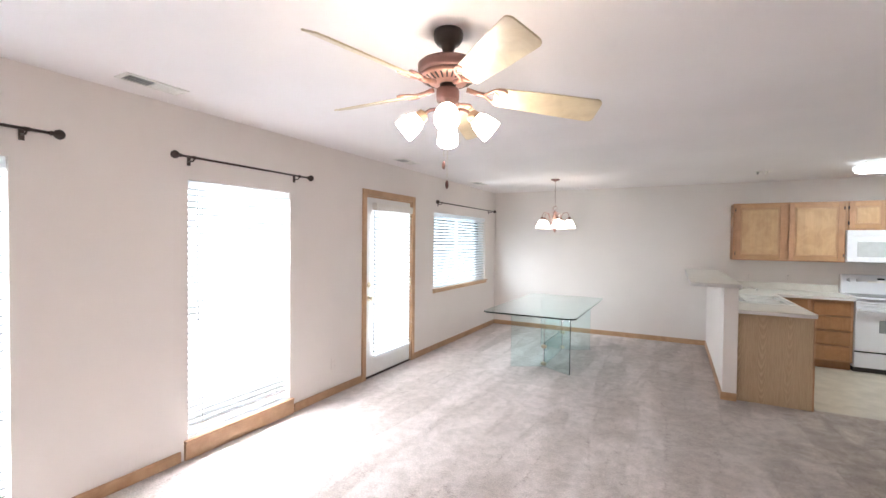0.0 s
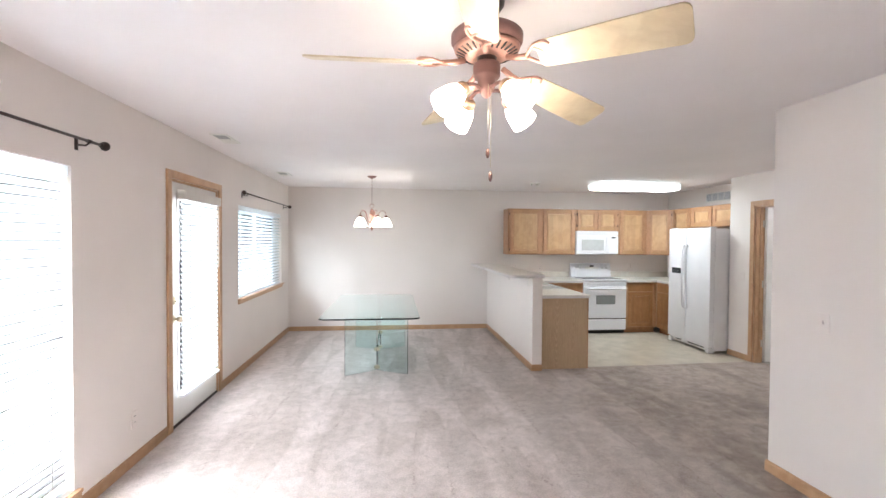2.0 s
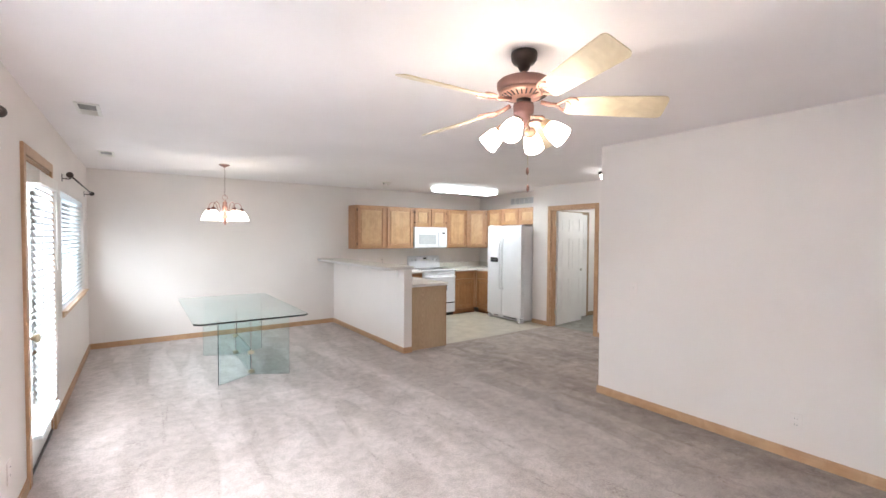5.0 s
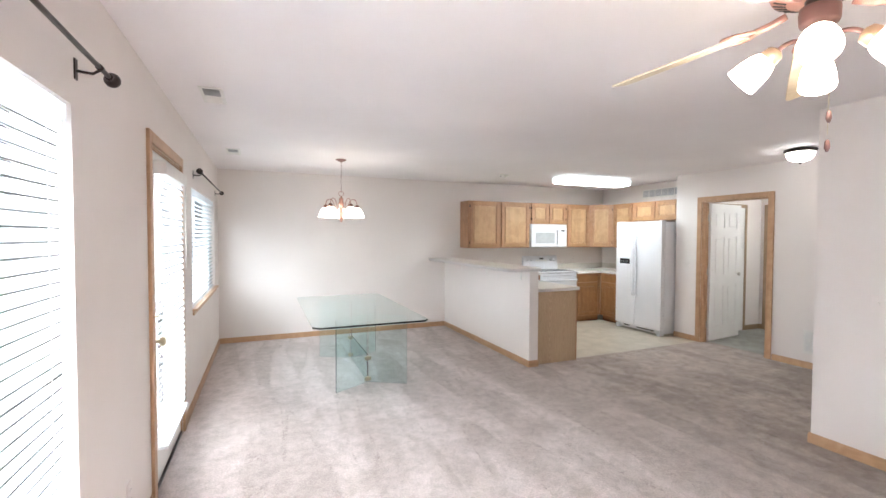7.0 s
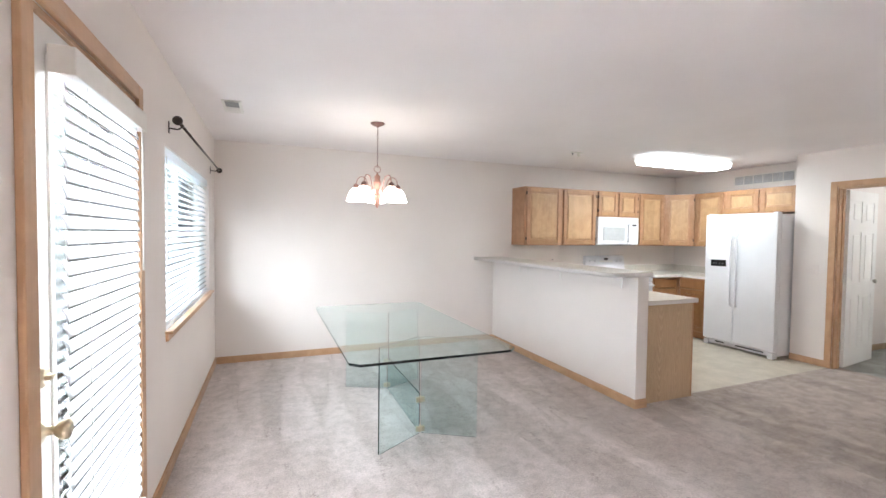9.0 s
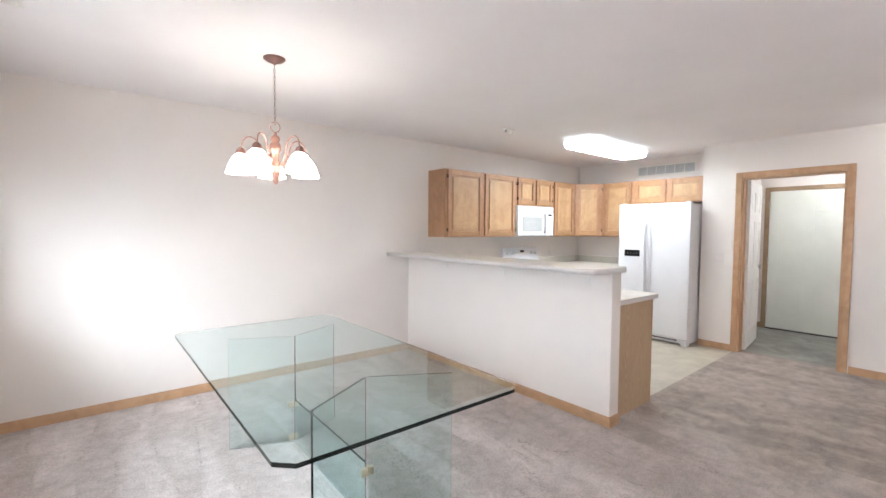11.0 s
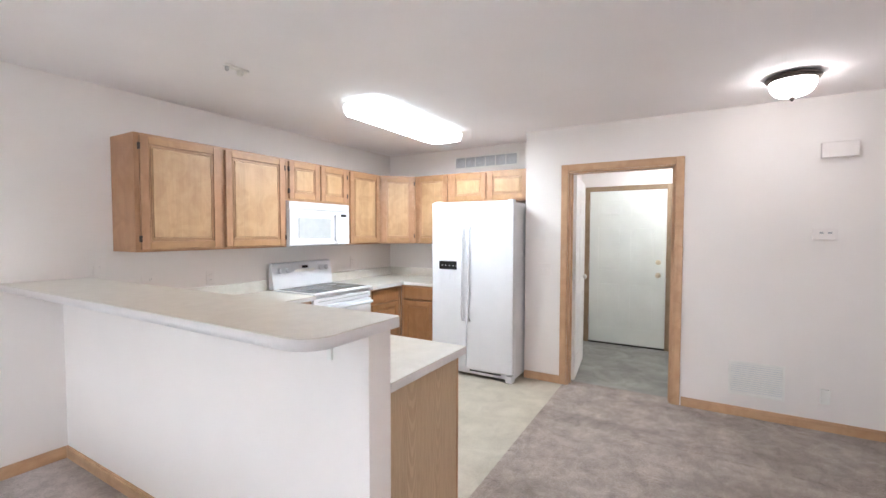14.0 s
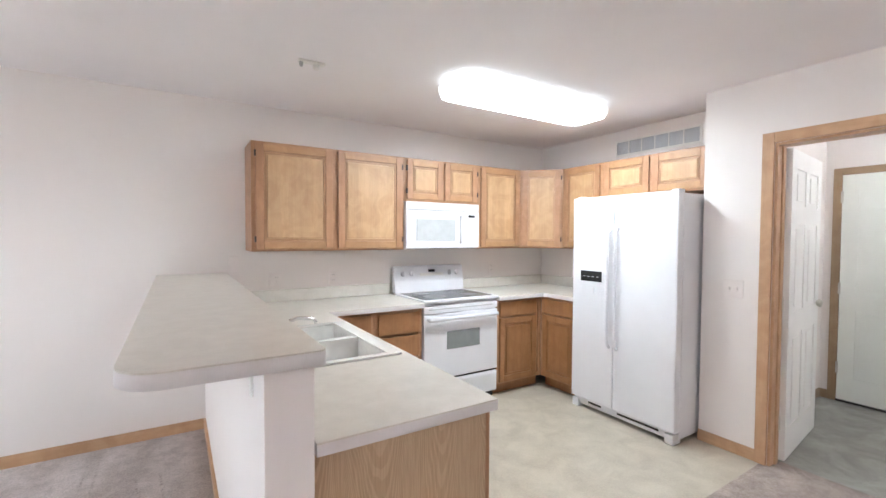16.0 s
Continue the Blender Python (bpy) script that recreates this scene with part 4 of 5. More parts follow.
def sink():
    s = thing("kitchen_sink", (1.07, 5.85, CT), "white double-bowl drop-in sink in peninsula counter", "sink")
    x0, x1, y0, y1 = 0.805, 1.318, 5.44, 6.26
    z = CT + 0.012
    r = 0.035
    ym = (y0 + y1) / 2
    rx = 0.062
    rim = bmesh.new()
    box(rim, x0, x0 + 0.09, y0, y1, CT + 0.001, z, bev=0.004)
    box(rim, x1 - rx, x1, y0, y1, CT + 0.001, z, bev=0.004)
    box(rim, x0 + 0.09, x1 - rx, y0, y0 + r, CT + 0.001, z, bev=0.004)
    box(rim, x0 + 0.09, x1 - rx, y1 - r, y1, CT + 0.001, z, bev=0.004)
    box(rim, x0 + 0.09, x1 - rx, ym - 0.018, ym + 0.018, CT - 0.098, z - 0.004, bev=0.004)
    part("rim", rim, M_SINK, s, "white sink rim")
    zb = CT - 0.10
    for a, b in ((y0 + r, ym - 0.0185), (ym + 0.0185, y1 - r)):
        bw = boxes((x0 + 0.084, x1 - rx + 0.006, a, b, zb - 0.008, zb), (x0 + 0.084, x0 + 0.09, a, b, zb, CT + 0.0005), (x1 - rx, x1 - rx + 0.006, a, b, zb, CT + 0.0005), (x0 + 0.09, x1 - rx, a - 0.005, a - 0.0003, zb, CT + 0.0005), (x0 + 0.09, x1 - rx, b + 0.0003, b + 0.005, zb, CT + 0.0005))
        part("bowl", bw, M_SINK, s, "white sink bowl")
        part("drain", lathe(bmesh.new(), [(0.042, 0), (0.042, 0.003), (0.03, 0.004)], (1.08, (a + b) / 2, zb), 20), M_CHROME, s, "chrome drain")
    f = thing("kitchen_faucet", (0.85, ym, z), "low chrome single-handle faucet on sink deck", "faucet")
    bm = boxes((0.825, 0.875, ym - 0.11, ym + 0.11, z, z + 0.008), bev=0.003)
    part("base_plate", bm, M_CHROME, f)
    part("spout", tube(bmesh.new(), [(0.85, ym, z + 0.008), (0.85, ym, z + 0.07), (0.88, ym, z + 0.10), (0.96, ym, z + 0.12), (1.03, ym, z + 0.11), (1.045, ym, z + 0.09)], 0.009, 12), M_CHROME, f, "chrome spout")
    hb = lathe(bmesh.new(), [(0.02, 0), (0.022, 0.03), (0.012, 0.04)], (0.85, ym + 0.06, z + 0.008), 16)
    tube(hb, [(0.85, ym + 0.06, z + 0.045), (0.86, ym + 0.09, z + 0.08), (0.87, ym + 0.12, z + 0.09)], 0.006, 8)
    part("handle", hb, M_CHROME, f, "chrome lever handle")


sink()


def range_stove():
    x0, x1, yf, yb = 2.138, 2.896, FY + 0.0, YN - 0.03
    s = thing("range", (x0, yf, 0), "white freestanding electric range with glass cooktop", "stove")
    part("body", boxes((x0, x1, yf + 0.03, yb, 0.06, 0.895)), M_WHITE, s)
    part("kick", boxes((x0 + 0.01, x1 - 0.01, yf + 0.05, yb, 0.0, 0.059)), M_DARK, s, "dark kick space")
    part("drawer", boxes((x0 + 0.003, x1 - 0.003, yf, yf + 0.03, 0.065, 0.245), bev=0.006), M_WHITE, s, "white storage drawer")
    part("drawer_lip", boxes((x0 + 0.015, x1 - 0.015, yf - 0.006, yf + 0.01, 0.205, 0.235), bev=0.004), M_WHITE, s)
    part("door_gap", boxes((x0 + 0.006, x1 - 0.006, yf + 0.012, yf + 0.0295, 0.246, 0.262)), M_BLACK, s, "dark gap above drawer")
    part("oven_door", boxes((x0 + 0.003, x1 - 0.003, yf - 0.005, yf + 0.028, 0.264, 0.80), bev=0.008), M_WHITE, s, "white oven door")
    part("oven_window", boxes((x0 + 0.22, x1 - 0.20, yf - 0.009, yf - 0.002, 0.50, 0.65), bev=0.003), M_OVENWIN, s, "grey oven window")
    hd = tube(bmesh.new(), [(x0 + 0.03, yf - 0.045, 0.765), (x1 - 0.03, yf - 0.045, 0.765)], 0.016, 12)
    box(hd, x0 + 0.03, x0 + 0.055, yf - 0.045, yf, 0.752, 0.778, bev=0.004)
    box(hd, x1 - 0.055, x1 - 0.03, yf - 0.045, yf, 0.752, 0.778, bev=0.004)
    part("handle", hd, M_WHITE, s, "white bar handle")
    part("vent_strip", boxes((x0 + 0.003, x1 - 0.003, yf, yf + 0.028, 0.81, 0.868), bev=0.004), M_WHITE, s)
    part("vent_slot", boxes((x0 + 0.05, x1 - 0.05, yf - 0.002, yf + 0.002, 0.838, 0.844)), M_GREYPL, s, "thin vent slot")
    part("cooktop_frame", boxes((x0 - 0.001, x1 + 0.001, yf - 0.012, yb - 0.08, 0.896, 0.918), bev=0.006), M_WHITE, s, "white cooktop frame")
    part("cooktop", boxes((x0 + 0.035, x1 - 0.035, yf + 0.035, yb - 0.11, 0.9185, 0.921)), M_COOKTOP, s, "dark ceramic glass cooktop")
    for cx, cy, r in ((0.2, 0.17, 0.10), (0.56, 0.17, 0.08), (0.2, 0.40, 0.075), (0.56, 0.40, 0.095)):
        part("burner_ring", lathe(bmesh.new(), [(r, 0), (r, 0.0006), (r - 0.004, 0.0007)], (x0 + cx, yf + cy, 0.9212), 32), M_VENTG, s, "printed burner ring")
    pn = bmesh.new()
    yp = yb - 0.08
    vs = [(yp, 0.918), (yp + 0.02, 1.02), (yp + 0.035, 1.155), (yp + 0.075, 1.165), (yp + 0.08, 0.918)]
    a = [pn.verts.new((x0 + 0.002, y, z)) for y, z in vs]
    b = [pn.verts.new((x1 - 0.002, y, z)) for y, z in vs]
    pn.faces.new(a)
    pn.faces.new(b[::-1])
    for i in range(5):
        j = (i + 1) % 5
        pn.faces.new((a[i], b[i], b[j], a[j]))
    bmesh.ops.bevel(pn, geom=pn.edges[:], offset=0.006, segments=2, affect="EDGES")
    part("control_panel", pn, M_WHITE, s, "white raised control panel")
    tilt = pose(0, 0, 0, 84, 0, 0)
    for cx in (0.09, 0.18, 0.60, 0.68):
        k = lathe(bmesh.new(), [(0.024, 0), (0.022, 0.014), (0.018, 0.018)], n=18)
        box(k, -0.004, 0.004, -0.02, 0.02, 0.016, 0.026, bev=0.002)
        part("knob", k, M_WHITE, s, "white control knob", m=Matrix.Translation((x0 + cx, yp + 0.025, 1.09)) @ tilt)
    part("clock", boxes((x0 + 0.36, x0 + 0.43, yp + 0.022, yp + 0.03, 1.10, 1.125)), M_BLACK, s, "small dark clock display")
    part("touch_pad", boxes((x0 + 0.27, x0 + 0.52, yp + 0.0225, yp + 0.028, 1.065, 1.09)), M_PLASTIC, s)


range_stove()


def microwave():
    x0, x1, yf, z0, z1 = 2.12, 2.89, 6.975, 1.332, 1.74
    s = thing("microwave", (x0, yf, z0), "white over-the-range microwave below short cabinet", "microwave")
    part("body", boxes((x0, x1, yf + 0.03, YN - 0.002, z0, z1), bev=0.004), M_WHITE, s)
    part("underside", boxes((x0 + 0.02, x1 - 0.02, yf + 0.05, YN - 0.05, z0 - 0.006, z0 - 0.001)), M_GREYPL, s, "grey vent underside")
    part("front", boxes((x0 + 0.002, x1 - 0.18, yf, yf + 0.03, z0 + 0.004, z1 - 0.075), bev=0.008), M_WHITE, s, "white microwave door")
    part("keypad", boxes((x1 - 0.178, x1 - 0.002, yf, yf + 0.03, z0 + 0.004, z1 - 0.075), bev=0.008), M_WHITE, s, "white keypad panel")
    part("window", boxes((x0 + 0.10, x1 - 0.27, yf - 0.004, yf + 0.002, z0 + 0.07, z1 - 0.15), bev=0.002), M_MWWIN, s, "pale microwave window")
    part("handle", boxes((x1 - 0.225, x1 - 0.20, yf - 0.032, yf - 0.012, z0 + 0.04, z1 - 0.11), (x1 - 0.222, x1 - 0.203, yf - 0.014, yf + 0.002, z0 + 0.045, z0 + 0.065), (x1 - 0.222, x1 - 0.203, yf - 0.014, yf + 0.002, z1 - 0.135, z1 - 0.115), bev=0.004), M_WHITE, s, "white vertical handle")
    part("display", boxes((x1 - 0.125, x1 - 0.055, yf - 0.003, yf + 0.002, z1 - 0.125, z1 - 0.105)), M_BLACK, s, "small dark display")
    for r in range(4):
        part("button_row", boxes((x1 - 0.14, x1 - 0.04, yf - 0.002, yf + 0.002, z0 + 0.05 + r * 0.045, z0 + 0.075 + r * 0.045)), M_PLASTIC, s)
    part("grille", boxes((x0 + 0.002, x1 - 0.002, yf + 0.006, yf + 0.03, z1 - 0.072, z1 - 0.002), bev=0.003), M_WHITE, s, "white vent grille")
    for k in range(5):
        part("grille_bar", boxes((x0 + 0.02, x1 - 0.02, yf + 0.001, yf + 0.0055, z1 - 0.066 + k * 0.0125, z1 - 0.0595 + k * 0.0125)), M_WHITE, s)


microwave()


def refrigerator():
    xf, y0, y1, z1 = 3.345, 5.335, 6.24, 1.765
    s = thing("refrigerator", (xf + 0.3, (y0 + y1) / 2, 0), "white side-by-side refrigerator with ice dispenser", "refrigerator")
    part("body", boxes((xf + 0.075, XK - 0.02, y0 + 0.004, y1 - 0.004, 0.03, z1 - 0.015), bev=0.006), M_WHITE, s)
    ym = 5.835
    for a, b in ((y0, ym - 0.003), (ym + 0.003, y1)):
        part("door", boxes((xf, xf + 0.068, a, b, 0.085, z1), bev=0.012), M_WHITE, s, "smooth white door")
    part("gasket", boxes((xf + 0.0685, xf + 0.0745, y0 + 0.012, y1 - 0.012, 0.095, z1 - 0.02)), M_GREYPL, s, "grey door gasket")
    part("hinge_cover", boxes((xf + 0.03, xf + 0.11, y0 + 0.02, y0 + 0.07, z1 - 0.014, z1 + 0.012), bev=0.004), M_WHITE, s)
    part("hinge_cover", boxes((xf + 0.03, xf + 0.11, y1 - 0.07, y1 - 0.02, z1 - 0.014, z1 + 0.012), bev=0.004), M_WHITE, s)
    for y in (ym - 0.034, ym + 0.034):
        pts = [(xf, y, 0.57), (xf - 0.035, y, 0.62), (xf - 0.042, y, 0.80), (xf - 0.043, y, 1.05), (xf - 0.042, y, 1.30), (xf - 0.035, y, 1.46), (xf, y, 1.51)]
        part("handle", tube(bmesh.new(), smooth(pts, 4), 0.012, 12), M_WHITE, s, "long white curved handle")
    part("dispenser_panel", boxes((xf - 0.006, xf + 0.002, 5.945, 6.15, 1.078, 1.163), bev=0.003), M_BLACK, s, "black dispenser control panel")
    part("dispenser_frame", boxes((xf - 0.003, xf + 0.001, 5.955, 5.962, 0.86, 1.077), (xf - 0.003, xf + 0.001, 6.133, 6.14, 0.86, 1.077), (xf - 0.004, xf + 0.001, 5.962, 6.133, 0.858, 0.868), bev=0.001), M_WHITE, s, "white dispenser frame")
    part("dispenser_back", boxes((xf - 0.002, xf + 0.0008, 5.962, 6.133, 0.868, 1.077)), M_WHITE, s)
    part("paddle", boxes((xf - 0.008, xf - 0.002, 6.02, 6.075, 0.98, 1.05), bev=0.002), M_WHITE, s, "dispenser paddle")
    for k in range(4):
        part("indicator", boxes((xf - 0.008, xf - 0.0055, 5.975 + 0.043 * k, 5.992 + 0.043 * k, 1.115, 1.121)), M_GREYPL, s, "tiny pale indicator mark")
    part("kick_grille", boxes((xf + 0.03, xf + 0.06, y0 + 0.05, y1 - 0.03, 0.025, 0.078), bev=0.003), M_WHITE, s, "white kick grille")
    part("grille_slot", boxes((xf + 0.026, xf + 0.031, y0 + 0.13, ym - 0.03, 0.052, 0.066)), M_DARK, s, "dark grille slot")
    part("grille_slot", boxes((xf + 0.026, xf + 0.031, ym + 0.12, y1 - 0.16, 0.052, 0.066)), M_DARK, s, "dark grille slot")
    part("foot", boxes((xf + 0.005, xf + 0.1, y0 + 0.01, y0 + 0.075, 0.0, 0.07), bev=0.006), M_WHITE, s, "white foot cover")
    part("foot", boxes((xf + 0.005, xf + 0.1, y1 - 0.075, y1 - 0.01, 0.0, 0.07), bev=0.006), M_WHITE, s, "white foot cover")
    part("foot", boxes((XK - 0.12, XK - 0.05, y0 + 0.02, y1 - 0.02, 0.0, 0.03)), M_DARK, s)


refrigerator()


# ---- glass table ----
def upright(p, q, t, z0, z1):
    a, b = Vector(p), Vector(q)
    n = (b - a).normalized()
    s = Vector((-n.y, n.x)) * t / 2
    return prism(bmesh.new(), [tuple(a + s), tuple(b + s), tuple(b - s), tuple(a - s)], z0, z1)


def glass_table():
    x0, x1, y0, y1, c = -1.82, -0.74, 4.45, 6.50, 0.055
    zt, th = 0.718, 0.016
    t = thing("glass_dining_table", ((x0 + x1) / 2, (y0 + y1) / 2, 0), "rectangular clear glass dining table with glass panel base", "table")
    pts = [(x0 + c, y0), (x1 - c, y0), (x1, y0 + c), (x1, y1 - c), (x1 - c, y1), (x0 + c, y1), (x0, y1 - c), (x0, y0 + c)]
    top = prism(bmesh.new(), pts, zt - th, zt)
    top.verts.ensure_lookup_table()
    ob = part("tabletop", top, M_GLASS, t, "clear glass top with clipped corners")
    ob.data.materials.append(M_GLASSEDGE)
    for p in ob.data.polygons:
        if abs(p.normal.z) < 0.5:
            p.material_index = 1
    near, far = (-1.22, 5.01), (-1.215, 5.98)
    zp = zt - th - 0.003
    for p, q in ((near, (-1.575, 4.80)), (near, (-0.86, 4.80)), (far, (-1.57, 6.15)), (far, (-0.86, 6.15))):
        a = Vector(q) - Vector(p)
        s = Vector(p) + a.normalized() * 0.01
        g = part("base_panel", upright(tuple(s), q, 0.011, 0.002, zp), M_GLASS, t, "upright clear glass panel")
        g.data.materials.append(M_GLASSEDGE)
        for f in g.data.polygons:
            if f.area < 0.012:
                f.material_index = 1
    g = part("stretcher_panel", upright((-1.22, 5.025), (-1.215, 5.965), 0.011, 0.002, 0.285), M_GLASS, t, "low clear glass stretcher panel")
    g.data.materials.append(M_GLASSEDGE)
    for f in g.data.polygons:
        if f.area < 0.012:
            f.material_index = 1
    for (x, y), s in ((near, -1), (far, 1)):
        for z in (0.01, 0.225):
            clip = bmesh.new()
            lathe(clip, [(0.011, 0), (0.011, 0.05)], (x, y, z), 12)
            box(clip, x - 0.035, x - 0.008, y + s * 0.004 - 0.012, y + s * 0.004 + 0.012, z + 0.006, z + 0.044, bev=0.003)
            box(clip, x + 0.008, x + 0.035, y + s * 0.004 - 0.012, y + s * 0.004 + 0.012, z + 0.006, z + 0.044, bev=0.003)
            part("glass_clip", clip, M_BRASS, t, "polished brass glass clip")


glass_table()


# ---- ceiling lights and fan ----
def ceiling_fan():
    cx, cy = -0.687, 1.365
    f = thing("ceiling_fan", (cx, cy, H), "copper ceiling fan with five maple blades and four lit shades", "ceiling fan")
    o = (cx, cy, 0)
    part("canopy", lathe(bmesh.new(), [(0.062, 2.449), (0.064, 2.435), (0.061, 2.412), (0.05, 2.396), (0.032, 2.389), (0.029, 2.378), (0.024, 2.366), (0.013, 2.358)], o, 28), M_BRONZE, f, "dark bronze canopy")
    part("downrod", lathe(bmesh.new(), [(0.013, 2.385), (0.013, 2.31)], o, 14), M_COPPER, f)
    part("motor_housing", lathe(bmesh.new(), [(0.03, 2.322), (0.09, 2.32), (0.120, 2.313), (0.130, 2.303), (0.129, 2.278), (0.122, 2.266), (0.106, 2.261)], o, 40), M_COPPER, f, "brushed copper motor housing")
    part("vented_ring", lathe(bmesh.new(), [(0.105, 2.2605), (0.121, 2.259), (0.115, 2.245), (0.075, 2.228), (0.03, 2.225)], o, 40), M_COPPERL, f, "light copper vented ring")
    slot = None
    for k in range(28):
        a = 2 * math.pi * k / 28
        if slot is None:
            bm = boxes((0.078, 0.112, -0.0032, 0.0032, -0.002, 0.001))
            slot = part("vent_slot", bm, M_DARK, f, "dark cooling slot", local=True)
            s = slot
        else:
            s = share(slot, "vent_slot", (0, 0, 0), f)
        s.location = (0, 0, 2.235 - H)
        s.rotation_euler = (0, 0, a)
    for s in [c for c in f.children if c.name.startswith("vent_slot")]:
        a = s.rotation_euler.z
        s.matrix_basis = Matrix.Translation((0, 0, 2.2362 - H)) @ Matrix.Rotation(a, 4, "Z") @ Matrix.Translation((0.095, 0, 0)) @ Matrix.Rotation(radians(-23), 4, "Y") @ Matrix.Translation((-0.095, 0, 0))
    part("neck", lathe(bmesh.new(), [(0.036, 2.2245), (0.034, 2.205)], o, 20), M_BRONZE, f, "dark neck under motor")
    part("switch_housing", lathe(bmesh.new(), [(0.036, 2.2045), (0.048, 2.203), (0.05, 2.192), (0.049, 2.16), (0.046, 2.152), (0.032, 2.145), (0.032, 2.122), (0.024, 2.108), (0.016, 2.09), (0.006, 2.08)], o, 28), M_COPPER, f, "copper switch housing")
    lean = Matrix.Translation((cx, cy, 2.19)) @ Matrix.Rotation(radians(5), 4, (math.cos(radians(125)), math.sin(radians(125)), 0)) @ Matrix.Translation((-cx, -cy, -2.19))
    for k in range(5):
        a = 30 + 72 * k + (8 if k == 3 else 0)
        m = lean @ Matrix.Translation((cx, cy, 2.200)) @ pose(0, 0, 0, 0, 0, a) @ pose(0, 0, 0, 0, 1.8, 0) @ pose(0, 0, 0, -21, 0, 0)
        bl = bmesh.new()
        w0, w1, r0, r1 = 0.054, 0.07, 0.20, 0.655
        pts = [(r0, -w0 + 0.014), (r0 + 0.004, -w0 + 0.005), (r0 + 0.014, -w0), (r0 + 0.25, -0.066)]
        pts += [(r1 - 0.026 + 0.026 * math.sin(radians(t)), -w1 + 0.026 - 0.026 * math.cos(radians(t))) for t in (0, 18, 36, 54, 72, 90)]
        pts += [(x, -y) for x, y in pts[::-1]]
        prism(bl, pts, -0.003, 0.003)
        part("blade", bl, M_MAPLE, f, "pale maple fan blade", m=m)
        ir = bmesh.new()
        mi = lean @ Matrix.Translation((cx, cy, 0.008)) @ pose(0, 0, 0, 0, 0, a)
        tube(ir, [(0.08, 0, 2.203), (0.125, 0, 2.192), (0.165, 0, 2.188)], 0.011, 8)
        for sg in (-1, 1):
            tube(ir, smooth([(0.155, 0, 2.188), (0.18, sg * 0.028, 2.187 + -sg * 0.006), (0.205, sg * 0.048, 2.187 + -sg * 0.011), (0.235, sg * 0.05, 2.187 + -sg * 0.012), (0.25, sg * 0.036, 2.187 + -sg * 0.009)], 3), 0.0065, 8)
            tube(ir, smooth([(0.19, sg * 0.036, 2.187 + -sg * 0.008), (0.215, sg * 0.018, 2.187 + -sg * 0.004), (0.225, 0, 2.187)], 3), 0.005, 8)
        part("blade_iron", ir, M_COPPERL, f, "scrolled copper blade iron", m=mi)
    for k in range(4):
        a = 27 + 90 * k
        m = Matrix.Translation((cx, cy, 0)) @ pose(0, 0, 0, 0, 0, a)
        arm = bmesh.new()
        tube(arm, smooth([(0.03, 0, 2.113), (0.06, 0, 2.118), (0.085, 0, 2.110), (0.10, 0, 2.094)]), 0.007, 10)
        part("light_arm", arm, M_COPPER, f, "curved copper light arm", m=m)
        tilt = m @ Matrix.Translation((0.098, 0, 2.100)) @ pose(0, 0, 0, 0, -50, 0)
        part("socket", lathe(bmesh.new(), [(0.012, 0.005), (0.026, -0.004), (0.03, -0.03), (0.026, -0.036)], n=20), M_HOLDER, f, "tan metal shade holder", m=tilt)
        part("shade", lathe(bmesh.new(), [(0.024, -0.028), (0.033, -0.038), (0.041, -0.055), (0.046, -0.08), (0.049, -0.108), (0.050, -0.122), (0.047, -0.124), (0.038, -0.118), (0.02, -0.114), (0.002, -0.113)], n=24), M_SHADE, f, "lit frosted glass tulip shade", m=tilt)
    for x, y, z in ((0.0, -0.03, 1.857), (0.012, -0.022, 1.775)):
        part("pull_chain", tube(bmesh.new(), [(cx + x, cy + y, 2.15), (cx + x, cy + y, z + 0.05)], 0.0009, 6), M_BRASS, f, "fine pull chain")
        part("chain_knob", lathe(bmesh.new(), [(0.002, 0.036), (0.006, 0.030), (0.0075, 0.012), (0.003, 0.0)], (cx + x, cy + y, z), 12), M_COPPER, f, "small copper pull knob")


ceiling_fan()


